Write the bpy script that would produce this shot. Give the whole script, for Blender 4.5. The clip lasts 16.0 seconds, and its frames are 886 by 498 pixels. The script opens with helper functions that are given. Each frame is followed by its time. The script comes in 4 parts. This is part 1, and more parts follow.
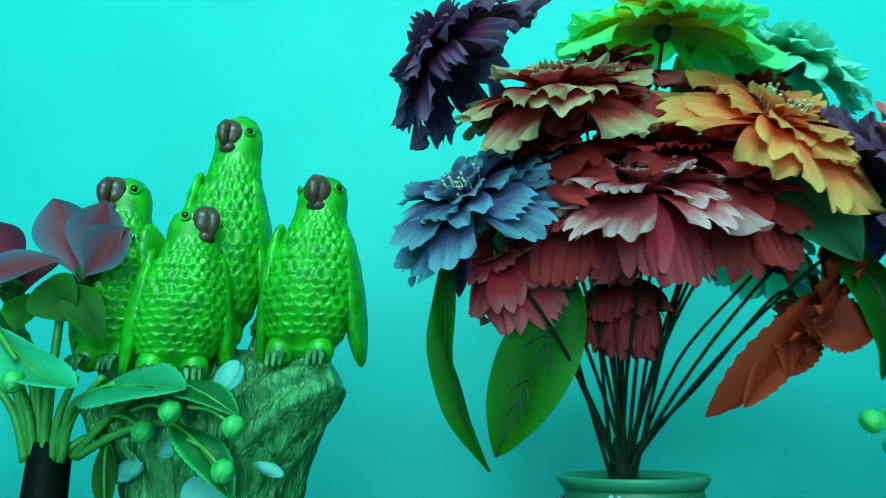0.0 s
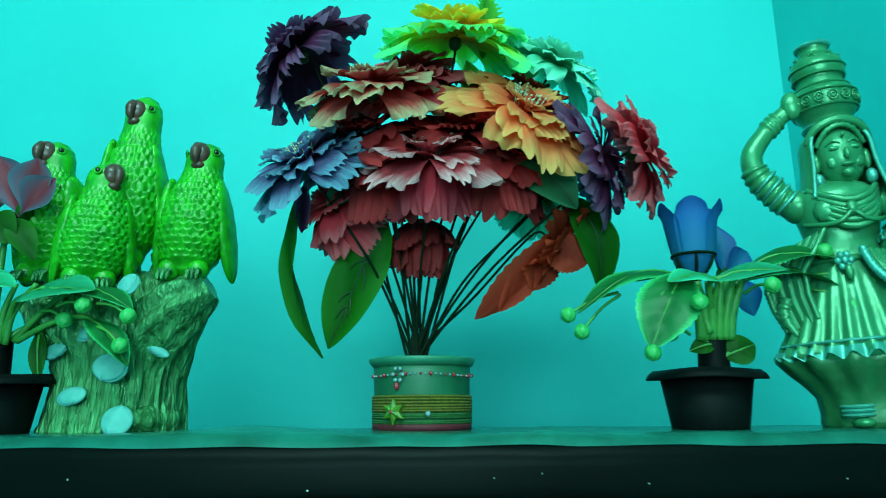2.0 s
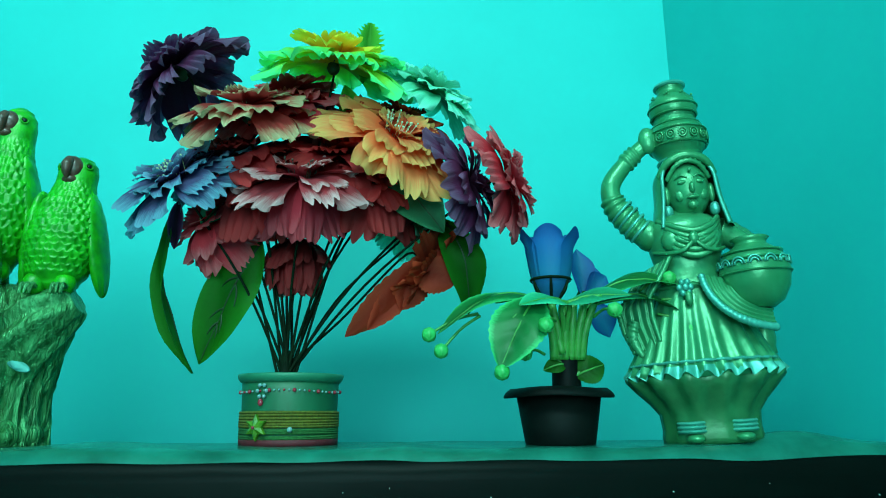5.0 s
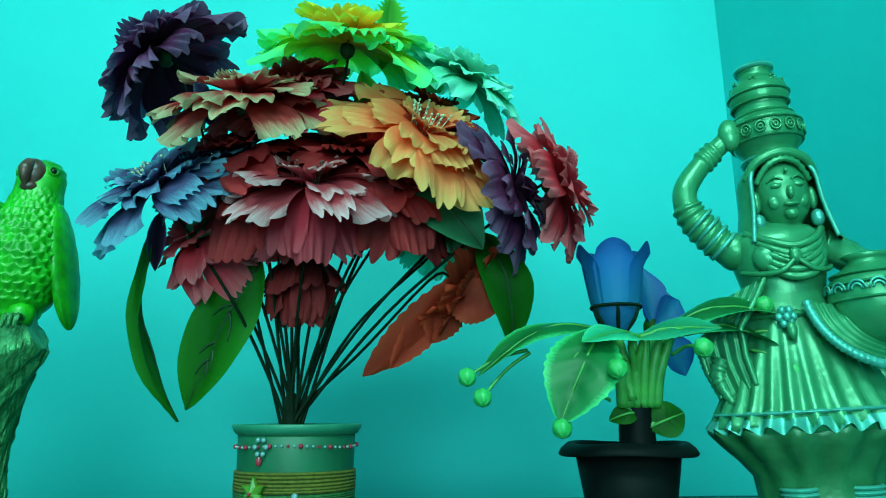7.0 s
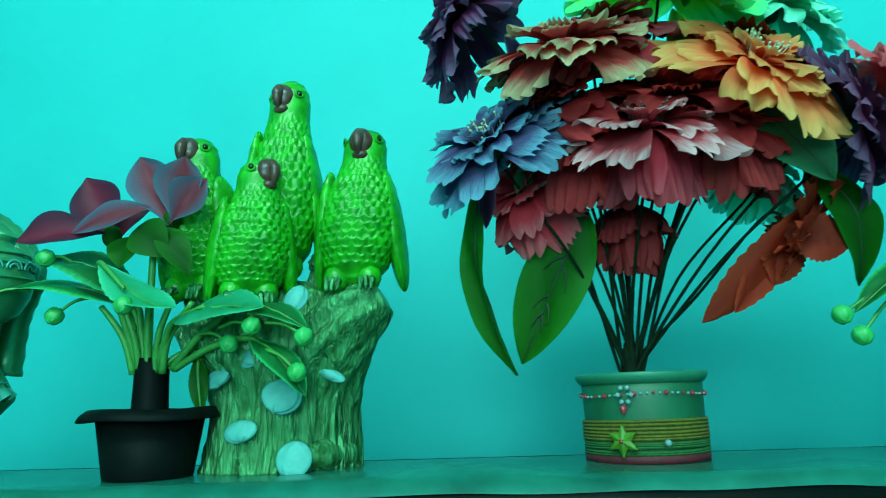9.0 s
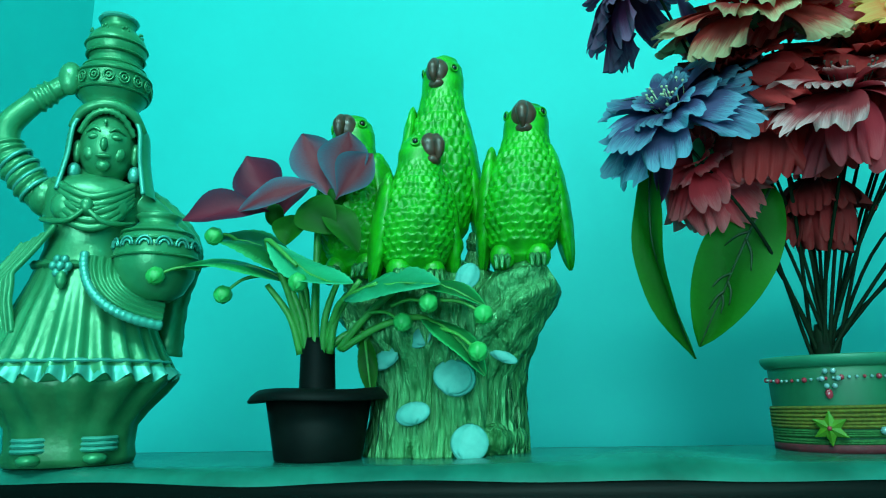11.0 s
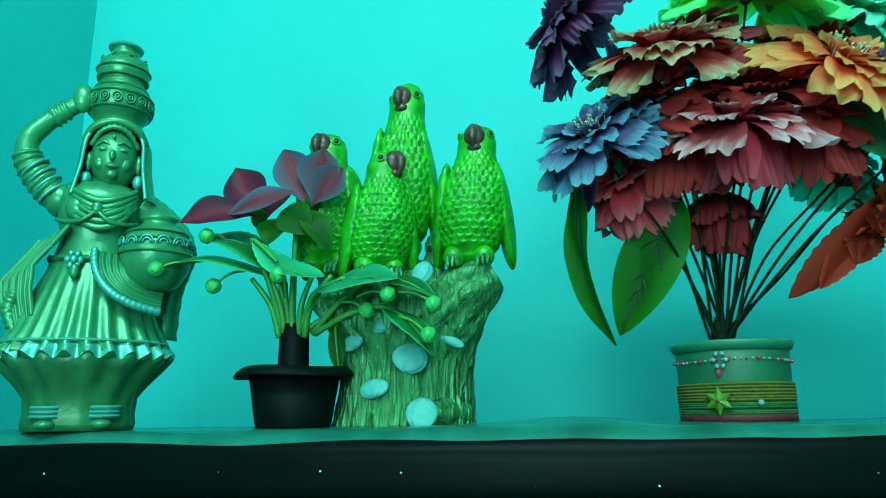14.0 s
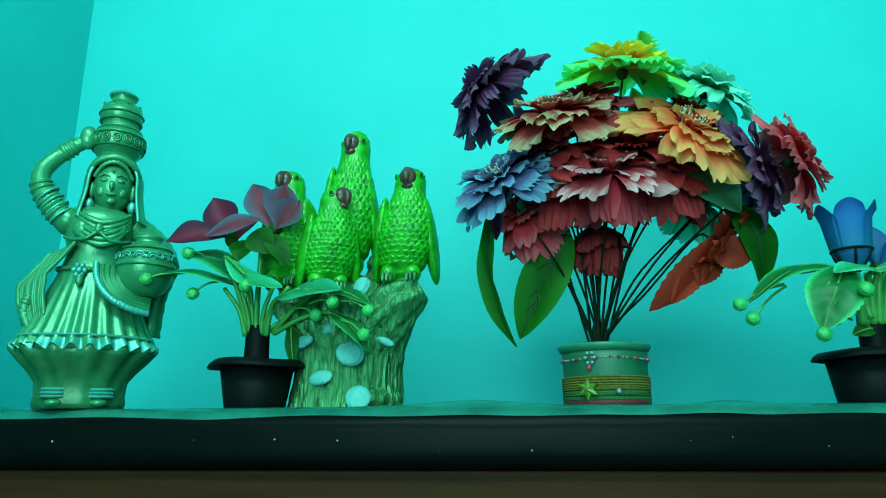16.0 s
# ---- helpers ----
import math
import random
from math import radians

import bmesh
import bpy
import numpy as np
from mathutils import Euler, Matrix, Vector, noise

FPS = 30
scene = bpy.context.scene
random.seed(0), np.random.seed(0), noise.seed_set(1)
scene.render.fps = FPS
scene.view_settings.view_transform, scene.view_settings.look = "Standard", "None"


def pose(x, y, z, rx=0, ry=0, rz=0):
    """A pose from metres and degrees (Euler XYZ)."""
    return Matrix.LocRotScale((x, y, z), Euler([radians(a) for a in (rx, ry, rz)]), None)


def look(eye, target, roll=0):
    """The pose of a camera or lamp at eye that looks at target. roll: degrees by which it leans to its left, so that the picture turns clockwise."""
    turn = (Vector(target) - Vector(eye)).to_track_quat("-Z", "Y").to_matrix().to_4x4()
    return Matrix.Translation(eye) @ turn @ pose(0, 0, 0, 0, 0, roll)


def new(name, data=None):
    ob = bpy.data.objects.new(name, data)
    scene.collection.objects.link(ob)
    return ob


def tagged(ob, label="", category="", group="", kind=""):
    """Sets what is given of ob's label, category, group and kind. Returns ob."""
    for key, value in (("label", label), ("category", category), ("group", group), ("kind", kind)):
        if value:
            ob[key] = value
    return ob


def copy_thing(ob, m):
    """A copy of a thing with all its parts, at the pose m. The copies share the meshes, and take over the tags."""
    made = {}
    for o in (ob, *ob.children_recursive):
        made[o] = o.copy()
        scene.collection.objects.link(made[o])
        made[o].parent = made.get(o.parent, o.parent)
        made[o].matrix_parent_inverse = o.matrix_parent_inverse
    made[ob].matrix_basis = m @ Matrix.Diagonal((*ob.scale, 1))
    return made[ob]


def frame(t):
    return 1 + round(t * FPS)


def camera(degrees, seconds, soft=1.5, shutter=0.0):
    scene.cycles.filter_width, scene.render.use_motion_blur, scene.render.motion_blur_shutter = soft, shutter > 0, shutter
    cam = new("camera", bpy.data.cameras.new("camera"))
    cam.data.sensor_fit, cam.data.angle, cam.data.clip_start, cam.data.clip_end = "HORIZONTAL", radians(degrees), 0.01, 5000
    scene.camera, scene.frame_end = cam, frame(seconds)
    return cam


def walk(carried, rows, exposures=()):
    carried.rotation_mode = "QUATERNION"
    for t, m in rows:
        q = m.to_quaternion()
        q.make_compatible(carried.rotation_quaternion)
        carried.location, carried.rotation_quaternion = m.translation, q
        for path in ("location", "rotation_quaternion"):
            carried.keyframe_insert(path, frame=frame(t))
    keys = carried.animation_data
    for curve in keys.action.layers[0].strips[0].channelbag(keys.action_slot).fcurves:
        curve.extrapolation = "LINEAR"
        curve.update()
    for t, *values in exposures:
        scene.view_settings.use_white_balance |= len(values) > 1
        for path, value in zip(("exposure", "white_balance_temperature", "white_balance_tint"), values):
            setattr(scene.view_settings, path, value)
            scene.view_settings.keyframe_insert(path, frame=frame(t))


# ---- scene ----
cam = camera(66.0, 16.0, soft=1.0, shutter=0.4)
PATH = [
    (0, (0.109, 0.316, 1.104), (0.018, 2.247, 1.618), -0.4),
    (0.5, (0.133, 0.252, 1.089), (0.065, 2.192, 1.571), -0.8),
    (1, (0.176, 0.192, 1.067), (0.096, 2.134, 1.538), -0.7),
    (1.5, (0.207, 0.168, 1.04), (0.187, 2.113, 1.504), -0.5),
    (2, (0.242, 0.134, 1.024), (0.246, 2.082, 1.474), -0.4),
    (2.5, (0.273, 0.104, 1.017), (0.332, 2.049, 1.481), -0.2),
    (3, (0.307, 0.103, 1.022), (0.441, 2.04, 1.505), -0.1),
    (3.5, (0.326, 0.1, 1.025), (0.511, 2.033, 1.504), 0.3),
    (4, (0.337, 0.092, 1.023), (0.548, 2.023, 1.502), 0.1),
    (4.5, (0.326, 0.092, 1.024), (0.511, 2.027, 1.494), -0.1),
    (7, (0.307, 0.23, 1.077), (0.434, 2.167, 1.556), -0.2),
    (7.5, (0.238, 0.234, 1.072), (0.278, 2.18, 1.53), -0.5),
    (8, (0.181, 0.233, 1.069), (0.118, 2.186, 1.494), -1.0),
    (8.5, (0.133, 0.227, 1.06), (-0.02, 2.173, 1.494), -1.6),
    (9, (0.11, 0.241, 1.056), (-0.063, 2.187, 1.486), -2.0),
    (9.5, (0.069, 0.259, 1.052), (-0.153, 2.197, 1.495), -2.0),
    (10, (0.042, 0.27, 1.057), (-0.219, 2.204, 1.491), -1.8),
    (12.5, (-0.014, 0.217, 1.023), (-0.378, 2.135, 1.46), -1.1),
    (13, (0.011, 0.209, 1.028), (-0.321, 2.135, 1.452), -1.1),
    (13.5, (0.031, 0.2, 1.024), (-0.275, 2.124, 1.477), -0.8),
    (14, (0.049, 0.168, 1.014), (-0.233, 2.093, 1.478), -0.9),
    (14.5, (0.071, 0.124, 1.013), (-0.196, 2.048, 1.49), -0.6),
    (15, (0.084, 0.079, 0.999), (-0.178, 2.001, 1.488), -0.1),
    (15.5, (0.105, 0.043, 0.991), (-0.124, 1.965, 1.494), -0.1),
    (16, (0.117, 0.012, 0.981), (-0.087, 1.937, 1.483), -0.3),
]
walk(cam, [(t, look(eye, target, roll)) for t, eye, target, roll in PATH])

# ---- light ----
world = bpy.data.worlds.new("world")
scene.world = world
world.use_nodes = True
world.node_tree.nodes["Background"].inputs[0].default_value = (0.5, 0.8, 0.8, 1)
world.node_tree.nodes["Background"].inputs[1].default_value = 0.02
for name, wide, high, power, tint, place, aim in (
    # added fill from behind the camera to even out the wall; no known window
    ("window_light", 1.4, 1.1, 56.0, (0.44, 0.98, 0.97), (0.05, -2.1, 1.5), (0.05, 1.0, 1.15)),
    ("ceiling_tube_light", 1.3, 0.3, 46.0, (0.48, 1.0, 0.94), (0.05, -0.75, 2.62), (0.05, 1.1, 1.0)),
):
    lamp_data = bpy.data.lights.new(name, "AREA")
    lamp_data.shape, lamp_data.size, lamp_data.size_y = "RECTANGLE", wide, high
    lamp_data.energy, lamp_data.color = power, tint
    lamp = new(name, lamp_data)
    lamp.matrix_world = look(place, aim)
scene.view_settings.exposure = 0.0


# ---- materials ----
def base_mat(name, rough=0.5, metal=0.0, spec=0.5):
    m = bpy.data.materials.new(name)
    m.use_nodes = True
    b = m.node_tree.nodes["Principled BSDF"]
    b.inputs["Roughness"].default_value, b.inputs["Metallic"].default_value = rough, metal
    b.inputs["Specular IOR Level"].default_value = spec
    return m, m.node_tree.nodes, m.node_tree.links, b


def noise_node(n, l, scale, detail=4, coords="Object", stretch=None):
    tc, tex = n.new("ShaderNodeTexCoord"), n.new("ShaderNodeTexNoise")
    tex.inputs["Scale"].default_value, tex.inputs["Detail"].default_value = scale, detail
    if stretch:
        mp = n.new("ShaderNodeMapping")
        mp.inputs["Scale"].default_value = stretch
        l.new(tc.outputs[coords], mp.inputs[0])
        l.new(mp.outputs[0], tex.inputs["Vector"])
    else:
        l.new(tc.outputs[coords], tex.inputs["Vector"])
    return tex


def ramp_node(n, l, source, stops):
    r = n.new("ShaderNodeValToRGB")
    while len(r.color_ramp.elements) < len(stops):
        r.color_ramp.elements.new(0.5)
    for e, (p, c) in zip(r.color_ramp.elements, stops):
        e.position, e.color = p, (*c, 1)
    l.new(source, r.inputs[0])
    return r


def mottled(name, dark, light, scale=60, rough=0.5, metal=0.0, bump=0.2, bump_scale=None, spec=0.5, stretch=None, dist=0.001):
    """A surface with two scales of colour variation and a fine relief."""
    m, n, l, b = base_mat(name, rough, metal, spec)
    tex = noise_node(n, l, scale, 6, stretch=stretch)
    r = ramp_node(n, l, tex.outputs["Fac"], [(0.3, dark), (0.7, light)])
    big = noise_node(n, l, scale / 9, 3)
    mix = n.new("ShaderNodeMix")
    mix.data_type, mix.blend_type = "RGBA", "MULTIPLY"
    mix.inputs["Factor"].default_value = 0.35
    l.new(r.outputs[0], mix.inputs["A"])
    shade = ramp_node(n, l, big.outputs["Fac"], [(0.3, (0.72, 0.72, 0.72)), (0.7, (1, 1, 1))])
    l.new(shade.outputs[0], mix.inputs["B"])
    l.new(mix.outputs["Result"], b.inputs["Base Color"])
    fine = noise_node(n, l, bump_scale or scale * 3, 5, stretch=stretch)
    bp = n.new("ShaderNodeBump")
    bp.inputs["Strength"].default_value, bp.inputs["Distance"].default_value = bump, dist
    l.new(fine.outputs["Fac"], bp.inputs["Height"])
    l.new(bp.outputs[0], b.inputs["Normal"])
    return m


def petal_mat(name, inner, middle, tip, streak=0.35, rough=0.7, through_light=0.42):
    """Dyed cloth petal: colour runs from the heart to the rim, with streaks along it."""
    m, n, l, b = base_mat(name, rough, 0.0, 0.25)
    uv, sep = n.new("ShaderNodeTexCoord"), n.new("ShaderNodeSeparateXYZ")
    l.new(uv.outputs["UV"], sep.inputs[0])
    streaks = noise_node(n, l, 6, 4, "UV", (1.2, 9, 1))
    add = n.new("ShaderNodeMath")
    add.operation, add.inputs[1].default_value = "MULTIPLY_ADD", streak
    l.new(streaks.outputs["Fac"], add.inputs[0])
    l.new(sep.outputs[0], add.inputs[2])
    sub = n.new("ShaderNodeMath")
    sub.operation, sub.inputs[1].default_value = "SUBTRACT", streak / 2
    l.new(add.outputs[0], sub.inputs[0])
    r = ramp_node(n, l, sub.outputs[0], [(0.15, inner), (0.74, middle), (0.97, tip)])
    info, hsv = n.new("ShaderNodeObjectInfo"), n.new("ShaderNodeHueSaturation")
    mr = n.new("ShaderNodeMapRange")
    mr.inputs["To Min"].default_value, mr.inputs["To Max"].default_value = 0.75, 1.2
    l.new(info.outputs["Random"], mr.inputs["Value"])
    l.new(mr.outputs[0], hsv.inputs["Value"])
    l.new(r.outputs[0], hsv.inputs["Color"])
    l.new(hsv.outputs[0], b.inputs["Base Color"])
    weave = noise_node(n, l, 14, 3, "UV", (1, 6, 1))
    bp = n.new("ShaderNodeBump")
    bp.inputs["Strength"].default_value, bp.inputs["Distance"].default_value = 0.2, 0.0006
    l.new(weave.outputs["Fac"], bp.inputs["Height"])
    l.new(bp.outputs[0], b.inputs["Normal"])
    tr, mx = n.new("ShaderNodeBsdfTranslucent"), n.new("ShaderNodeMixShader")
    l.new(hsv.outputs[0], tr.inputs[0])
    mx.inputs[0].default_value = through_light
    l.new(b.outputs[0], mx.inputs[1])
    l.new(tr.outputs[0], mx.inputs[2])
    l.new(mx.outputs[0], n["Material Output"].inputs[0])
    return m


WALL = mottled("turquoise_paint", (0.013, 0.475, 0.46), (0.017, 0.525, 0.51), 3.5, 0.62, 0, 0.08, 180, 0.3)
CEILING = mottled("ceiling_paint", (0.5, 0.7, 0.68), (0.55, 0.75, 0.72), 3, 0.8)
FLOOR = mottled("floor_cement", (0.1, 0.12, 0.11), (0.16, 0.18, 0.17), 6, 0.5)
SHELF = mottled("dark_laminate", (0.0008, 0.002, 0.0017), (0.002, 0.0045, 0.0035), 14, 0.36, 0, 0.12, 60, 0.05, (0.4, 3, 3))
WOOD = mottled("brown_wood", (0.03, 0.008, 0.002), (0.06, 0.018, 0.004), 12, 0.6, 0, 0.2, 40, 0.1, (0.3, 3, 5))
SHEET = mottled("plastic_sheet", (0.006, 0.09, 0.062), (0.014, 0.18, 0.13), 20, 0.26, 0, 0.1, 50, 0.5)
GOLD = mottled("green_gold_paint", (0.022, 0.2, 0.075), (0.045, 0.28, 0.12), 24, 0.3, 0.3, 0.3, 120, 0.5, None, 0.0015)
SILVER = mottled("silver_paint", (0.05, 0.33, 0.25), (0.09, 0.45, 0.36), 60, 0.32, 0.4, 0.3, 200, 0.5)
# GOLD darkened, for the shade below the figurine's skirt hem
SHADEPAINT = mottled("shaded_gold_paint", (0.012, 0.11, 0.035), (0.03, 0.17, 0.06), 60, 0.35, 0.2, 0.3)
PARROT = mottled("parrot_green_paint", (0.006, 0.2, 0.004), (0.016, 0.42, 0.008), 70, 0.36, 0, 0.35, 260, 0.5)
BEAK = mottled("beak_brown_paint", (0.045, 0.016, 0.01), (0.13, 0.05, 0.035), 150, 0.3, 0, 0.2)
EYE = mottled("eye_black_paint", (0.006, 0.006, 0.006), (0.012, 0.012, 0.012), 100, 0.2)
BARK = mottled("bark_gold_paint", (0.01, 0.11, 0.02), (0.1, 0.4, 0.15), 60, 0.28, 0.35, 1.0, 110, 0.5, (2.5, 2.5, 0.4), 0.005)
PATCH = mottled("pale_silver_paint", (0.06, 0.31, 0.27), (0.1, 0.42, 0.37), 90, 0.6, 0.1, 0.4, 200)
BLACK = mottled("black_plastic", (0.002, 0.003, 0.003), (0.004, 0.006, 0.005), 40, 0.55, 0, 0.15, 300, 0.08)
STEM = mottled("dark_stem_plastic", (0.002, 0.008, 0.003), (0.005, 0.017, 0.006), 60, 0.7, 0, 0.2, 200, 0.1)
GSTEM = mottled("green_stem_plastic", (0.03, 0.2, 0.03), (0.06, 0.32, 0.05), 60, 0.45)
BUD = mottled("bud_green_plastic", (0.015, 0.3, 0.05), (0.04, 0.44, 0.11), 120, 0.45)
CUP = mottled("green_painted_cup", (0.006, 0.085, 0.036), (0.011, 0.125, 0.055), 30, 0.5, 0, 0.1)
CUPRIM = mottled("pale_green_rim", (0.014, 0.16, 0.085), (0.028, 0.21, 0.12), 30, 0.45)
YARN = mottled("ochre_yarn", (0.07, 0.065, 0.002), (0.14, 0.125, 0.005), 300, 0.85, 0, 0.6, 700)
GRIBBON = mottled("dark_green_yarn", (0.01, 0.07, 0.012), (0.02, 0.13, 0.025), 300, 0.85, 0, 0.6, 700)
RRIBBON = mottled("dark_red_ribbon", (0.08, 0.003, 0.008), (0.15, 0.007, 0.016), 200, 0.7)
REDBEAD = mottled("red_bead", (0.3, 0.015, 0.03), (0.42, 0.03, 0.05), 100, 0.15)
CLEARBEAD = mottled("clear_bead", (0.1, 0.2, 0.2), (0.22, 0.38, 0.38), 100, 0.08)
STAR = mottled("yellow_green_plastic", (0.05, 0.15, 0.008), (0.1, 0.23, 0.015), 120, 0.25)
STAMEN = mottled("stamen_thread", (0.35, 0.42, 0.25), (0.6, 0.65, 0.4), 200, 0.6)
DSTAMEN = mottled("dark_stamen_thread", (0.05, 0.02, 0.02), (0.12, 0.06, 0.04), 200, 0.6)
LEAFDARK = petal_mat("dark_leaf_cloth", (0.005, 0.08, 0.002), (0.008, 0.12, 0.003), (0.01, 0.145, 0.005), 0.3, 0.6, 0.35)
LEAFGREY = petal_mat("teal_leaf_cloth", (0.02, 0.12, 0.05), (0.03, 0.18, 0.08), (0.05, 0.24, 0.11), 0.3, 0.6, 0.25)
LEAFVEIN = mottled("dark_leaf_vein", (0.006, 0.03, 0.006), (0.012, 0.05, 0.01), 80, 0.6)
LEAFLIGHT = petal_mat("pale_edged_leaf", (0.004, 0.1, 0.022), (0.006, 0.15, 0.035), (0.035, 0.42, 0.13), 0.25, 0.4, 0.15)
LEAFLIME = petal_mat("lime_leaf", (0.06, 0.3, 0.02), (0.12, 0.5, 0.04), (0.2, 0.65, 0.08), 0.3)
MINTLEAF = petal_mat("mint_leaf", (0.012, 0.27, 0.11), (0.025, 0.38, 0.19), (0.05, 0.5, 0.25), 0.4, 0.4, 0.2)
PURPLE = petal_mat("purple_petal", (0.05, 0.008, 0.03), (0.13, 0.02, 0.08), (0.2, 0.09, 0.18))
REDCREAM = petal_mat("red_cream_petal", (0.36, 0.018, 0.018), (0.48, 0.045, 0.038), (0.55, 0.4, 0.23), 0.3)
YELGREEN = petal_mat("yellow_green_petal", (0.6, 0.5, 0.01), (0.25, 0.7, 0.05), (0.1, 0.85, 0.3), 0.3)
DEEPPINK = petal_mat("deep_pink_petal", (0.34, 0.012, 0.024), (0.46, 0.024, 0.045), (0.56, 0.06, 0.08), 0.3)
MINT = petal_mat("mint_petal", (0.06, 0.4, 0.2), (0.14, 0.7, 0.46), (0.25, 0.82, 0.64))
ORANGE = petal_mat("orange_petal", (0.9, 0.08, 0.02), (0.95, 0.22, 0.07), (0.9, 0.42, 0.13), 0.3)
YELLOW = petal_mat("yellow_petal", (0.95, 0.3, 0.01), (0.95, 0.52, 0.02), (0.8, 0.75, 0.06), 0.2)
BLUE = petal_mat("blue_grey_petal", (0.05, 0.022, 0.09), (0.09, 0.085, 0.2), (0.16, 0.34, 0.48), 0.4)
PINK = petal_mat("pink_petal", (0.3, 0.012, 0.025), (0.46, 0.045, 0.06), (0.8, 0.4, 0.42), 0.3)
DKRED = petal_mat("dark_red_petal", (0.3, 0.014, 0.018), (0.42, 0.022, 0.026), (0.48, 0.034, 0.036))
RED = petal_mat("red_petal", (0.6, 0.02, 0.035), (0.75, 0.04, 0.06), (0.85, 0.15, 0.17))
RUST = petal_mat("rust_petal", (0.32, 0.018, 0.006), (0.43, 0.03, 0.01), (0.5, 0.042, 0.013))
MAROON = petal_mat("maroon_petal", (0.26, 0.02, 0.045), (0.13, 0.014, 0.04), (0.08, 0.025, 0.06), 0.4, 0.5)
MAUVE = petal_mat("mauve_petal", (0.27, 0.03, 0.05), (0.14, 0.1, 0.16), (0.09, 0.15, 0.22), 0.4, 0.5)
SKY = petal_mat("blue_petal", (0.02, 0.2, 0.4), (0.015, 0.14, 0.42), (0.02, 0.1, 0.36), 0.3, 0.5)


# ---- mesh helpers ----
class Build:
    """A bmesh with a current material slot."""

    def __init__(self):
        self.bm, self.slot = bmesh.new(), 0
        self.uv = self.bm.loops.layers.uv.new("UVMap")

    def grid(self, fn, nu, nv, close_u=False, cap=False):
        vs = [[self.bm.verts.new(fn(i / (nu if close_u else nu - 1), j / (nv - 1))) for i in range(nu)] for j in range(nv)]
        for j in range(nv - 1):
            for i in range(nu if close_u else nu - 1):
                k = (i + 1) % nu
                f = self.bm.faces.new((vs[j][i], vs[j][k], vs[j + 1][k], vs[j + 1][i]))
                f.smooth, f.material_index = True, self.slot
                us = (i / (nu - 1), (i + 1) / (nu - 1))
                for lp, q in zip(f.loops, ((us[0], j), (us[1], j), (us[1], j + 1), (us[0], j + 1))):
                    lp[self.uv].uv = (q[1] / (nv - 1), q[0])
        if cap:
            for row in (vs[0], vs[-1]):
                f = self.bm.faces.new(row)
                f.smooth, f.material_index = False, self.slot
        return vs

    def lathe(self, profile, seg=48, at=(0, 0, 0), flat=1.0, wave=None, cap=True):
        n = len(profile)

        def fn(u, v):
            a, i = u * math.tau, min(round(v * (n - 1)), n - 1)
            r, z = profile[i][:2]
            if wave:
                dr, dz = wave(a, z)
                r, z = r * dr, z + dz
            return Vector((at[0] + r * math.cos(a), at[1] + r * flat * math.sin(a), at[2] + z))

        return self.grid(fn, seg, n, True, cap)

    def ball(self, at, size, turn=None, seg=16, rings=10, relief=None):
        at, turn = Vector(at), turn or Matrix.Identity(3)

        def fn(u, v):
            a, b = u * math.tau, (0.02 + 0.96 * v) * math.pi
            k = 1 + (relief(u, v) if relief else 0)
            p = Vector((size[0] * math.sin(b) * math.cos(a), size[1] * math.sin(b) * math.sin(a), -size[2] * math.cos(b))) * k
            return at + turn @ p

        return self.grid(fn, seg, rings, True, True)

    def tube(self, pts, radii, seg=8, steps=16, ripple=None, cap=True):
        pts = [Vector(p) for p in pts]
        m = len(pts) - 1

        def at(s):
            s = min(max(s, 0), 1) * m
            i = min(int(s), m - 1)
            f = s - i
            p0, p1, p2, p3 = pts[max(i - 1, 0)], pts[i], pts[i + 1], pts[min(i + 2, m)]
            return 0.5 * (2 * p1 + (p2 - p0) * f + (2 * p0 - 5 * p1 + 4 * p2 - p3) * f * f + (3 * p1 - p0 - 3 * p2 + p3) * f**3)

        def rad(s):
            s *= len(radii) - 1
            i = min(int(s), len(radii) - 2)
            return radii[i] + (radii[i + 1] - radii[i]) * (s - i)

        def fn(u, v):
            d = (at(v + 0.01) - at(v - 0.01)).normalized()
            side = d.cross(Vector((0.31, 0.95, 0.12))).normalized()
            up, a = side.cross(d), u * math.tau
            r = rad(v) * (ripple(u, v) if ripple else 1)
            return at(v) + side * r * math.cos(a) + up * r * math.sin(a)

        return self.grid(fn, seg, steps, True, cap)

    def ring(self, at, rx, ry, r, tilt=0.0, seg=40, around=6, bead=None):
        def fn(u, v):
            a, b = u * math.tau, v * math.tau
            k = r * (bead(a) if bead else 1)
            x, y = (rx + k * math.cos(b)) * math.cos(a), (ry + k * math.cos(b)) * math.sin(a)
            return Vector((at[0] + x, at[1] + y, at[2] + k * math.sin(b) + tilt * y))

        return self.grid(fn, seg, around + 1, True)

    def mesh(self, name, mats):
        bmesh.ops.recalc_face_normals(self.bm, faces=self.bm.faces)
        me = bpy.data.meshes.new(name)
        self.bm.to_mesh(me)
        self.bm.free()
        for m in mats if isinstance(mats, (list, tuple)) else [mats]:
            me.materials.append(m)
        return me


def thing(name, at, label, category, group=""):
    ob = new(name)
    ob.location = at
    ob.empty_display_size = 0.02
    return tagged(ob, label, category, group)


def part(name, b, mats, parent, label="", m=None):
    me = b.mesh(name, mats) if isinstance(b, Build) else b
    ob = new(name, me)
    ob.parent = parent
    if m is not None:
        ob.matrix_basis = m
    return tagged(ob, label) if label else ob


def solid(name, b, mats, at, label, category, kind="", group=""):
    ob = new(name, b.mesh(name, mats))
    ob.location = at
    return tagged(ob, label, category, group, kind)


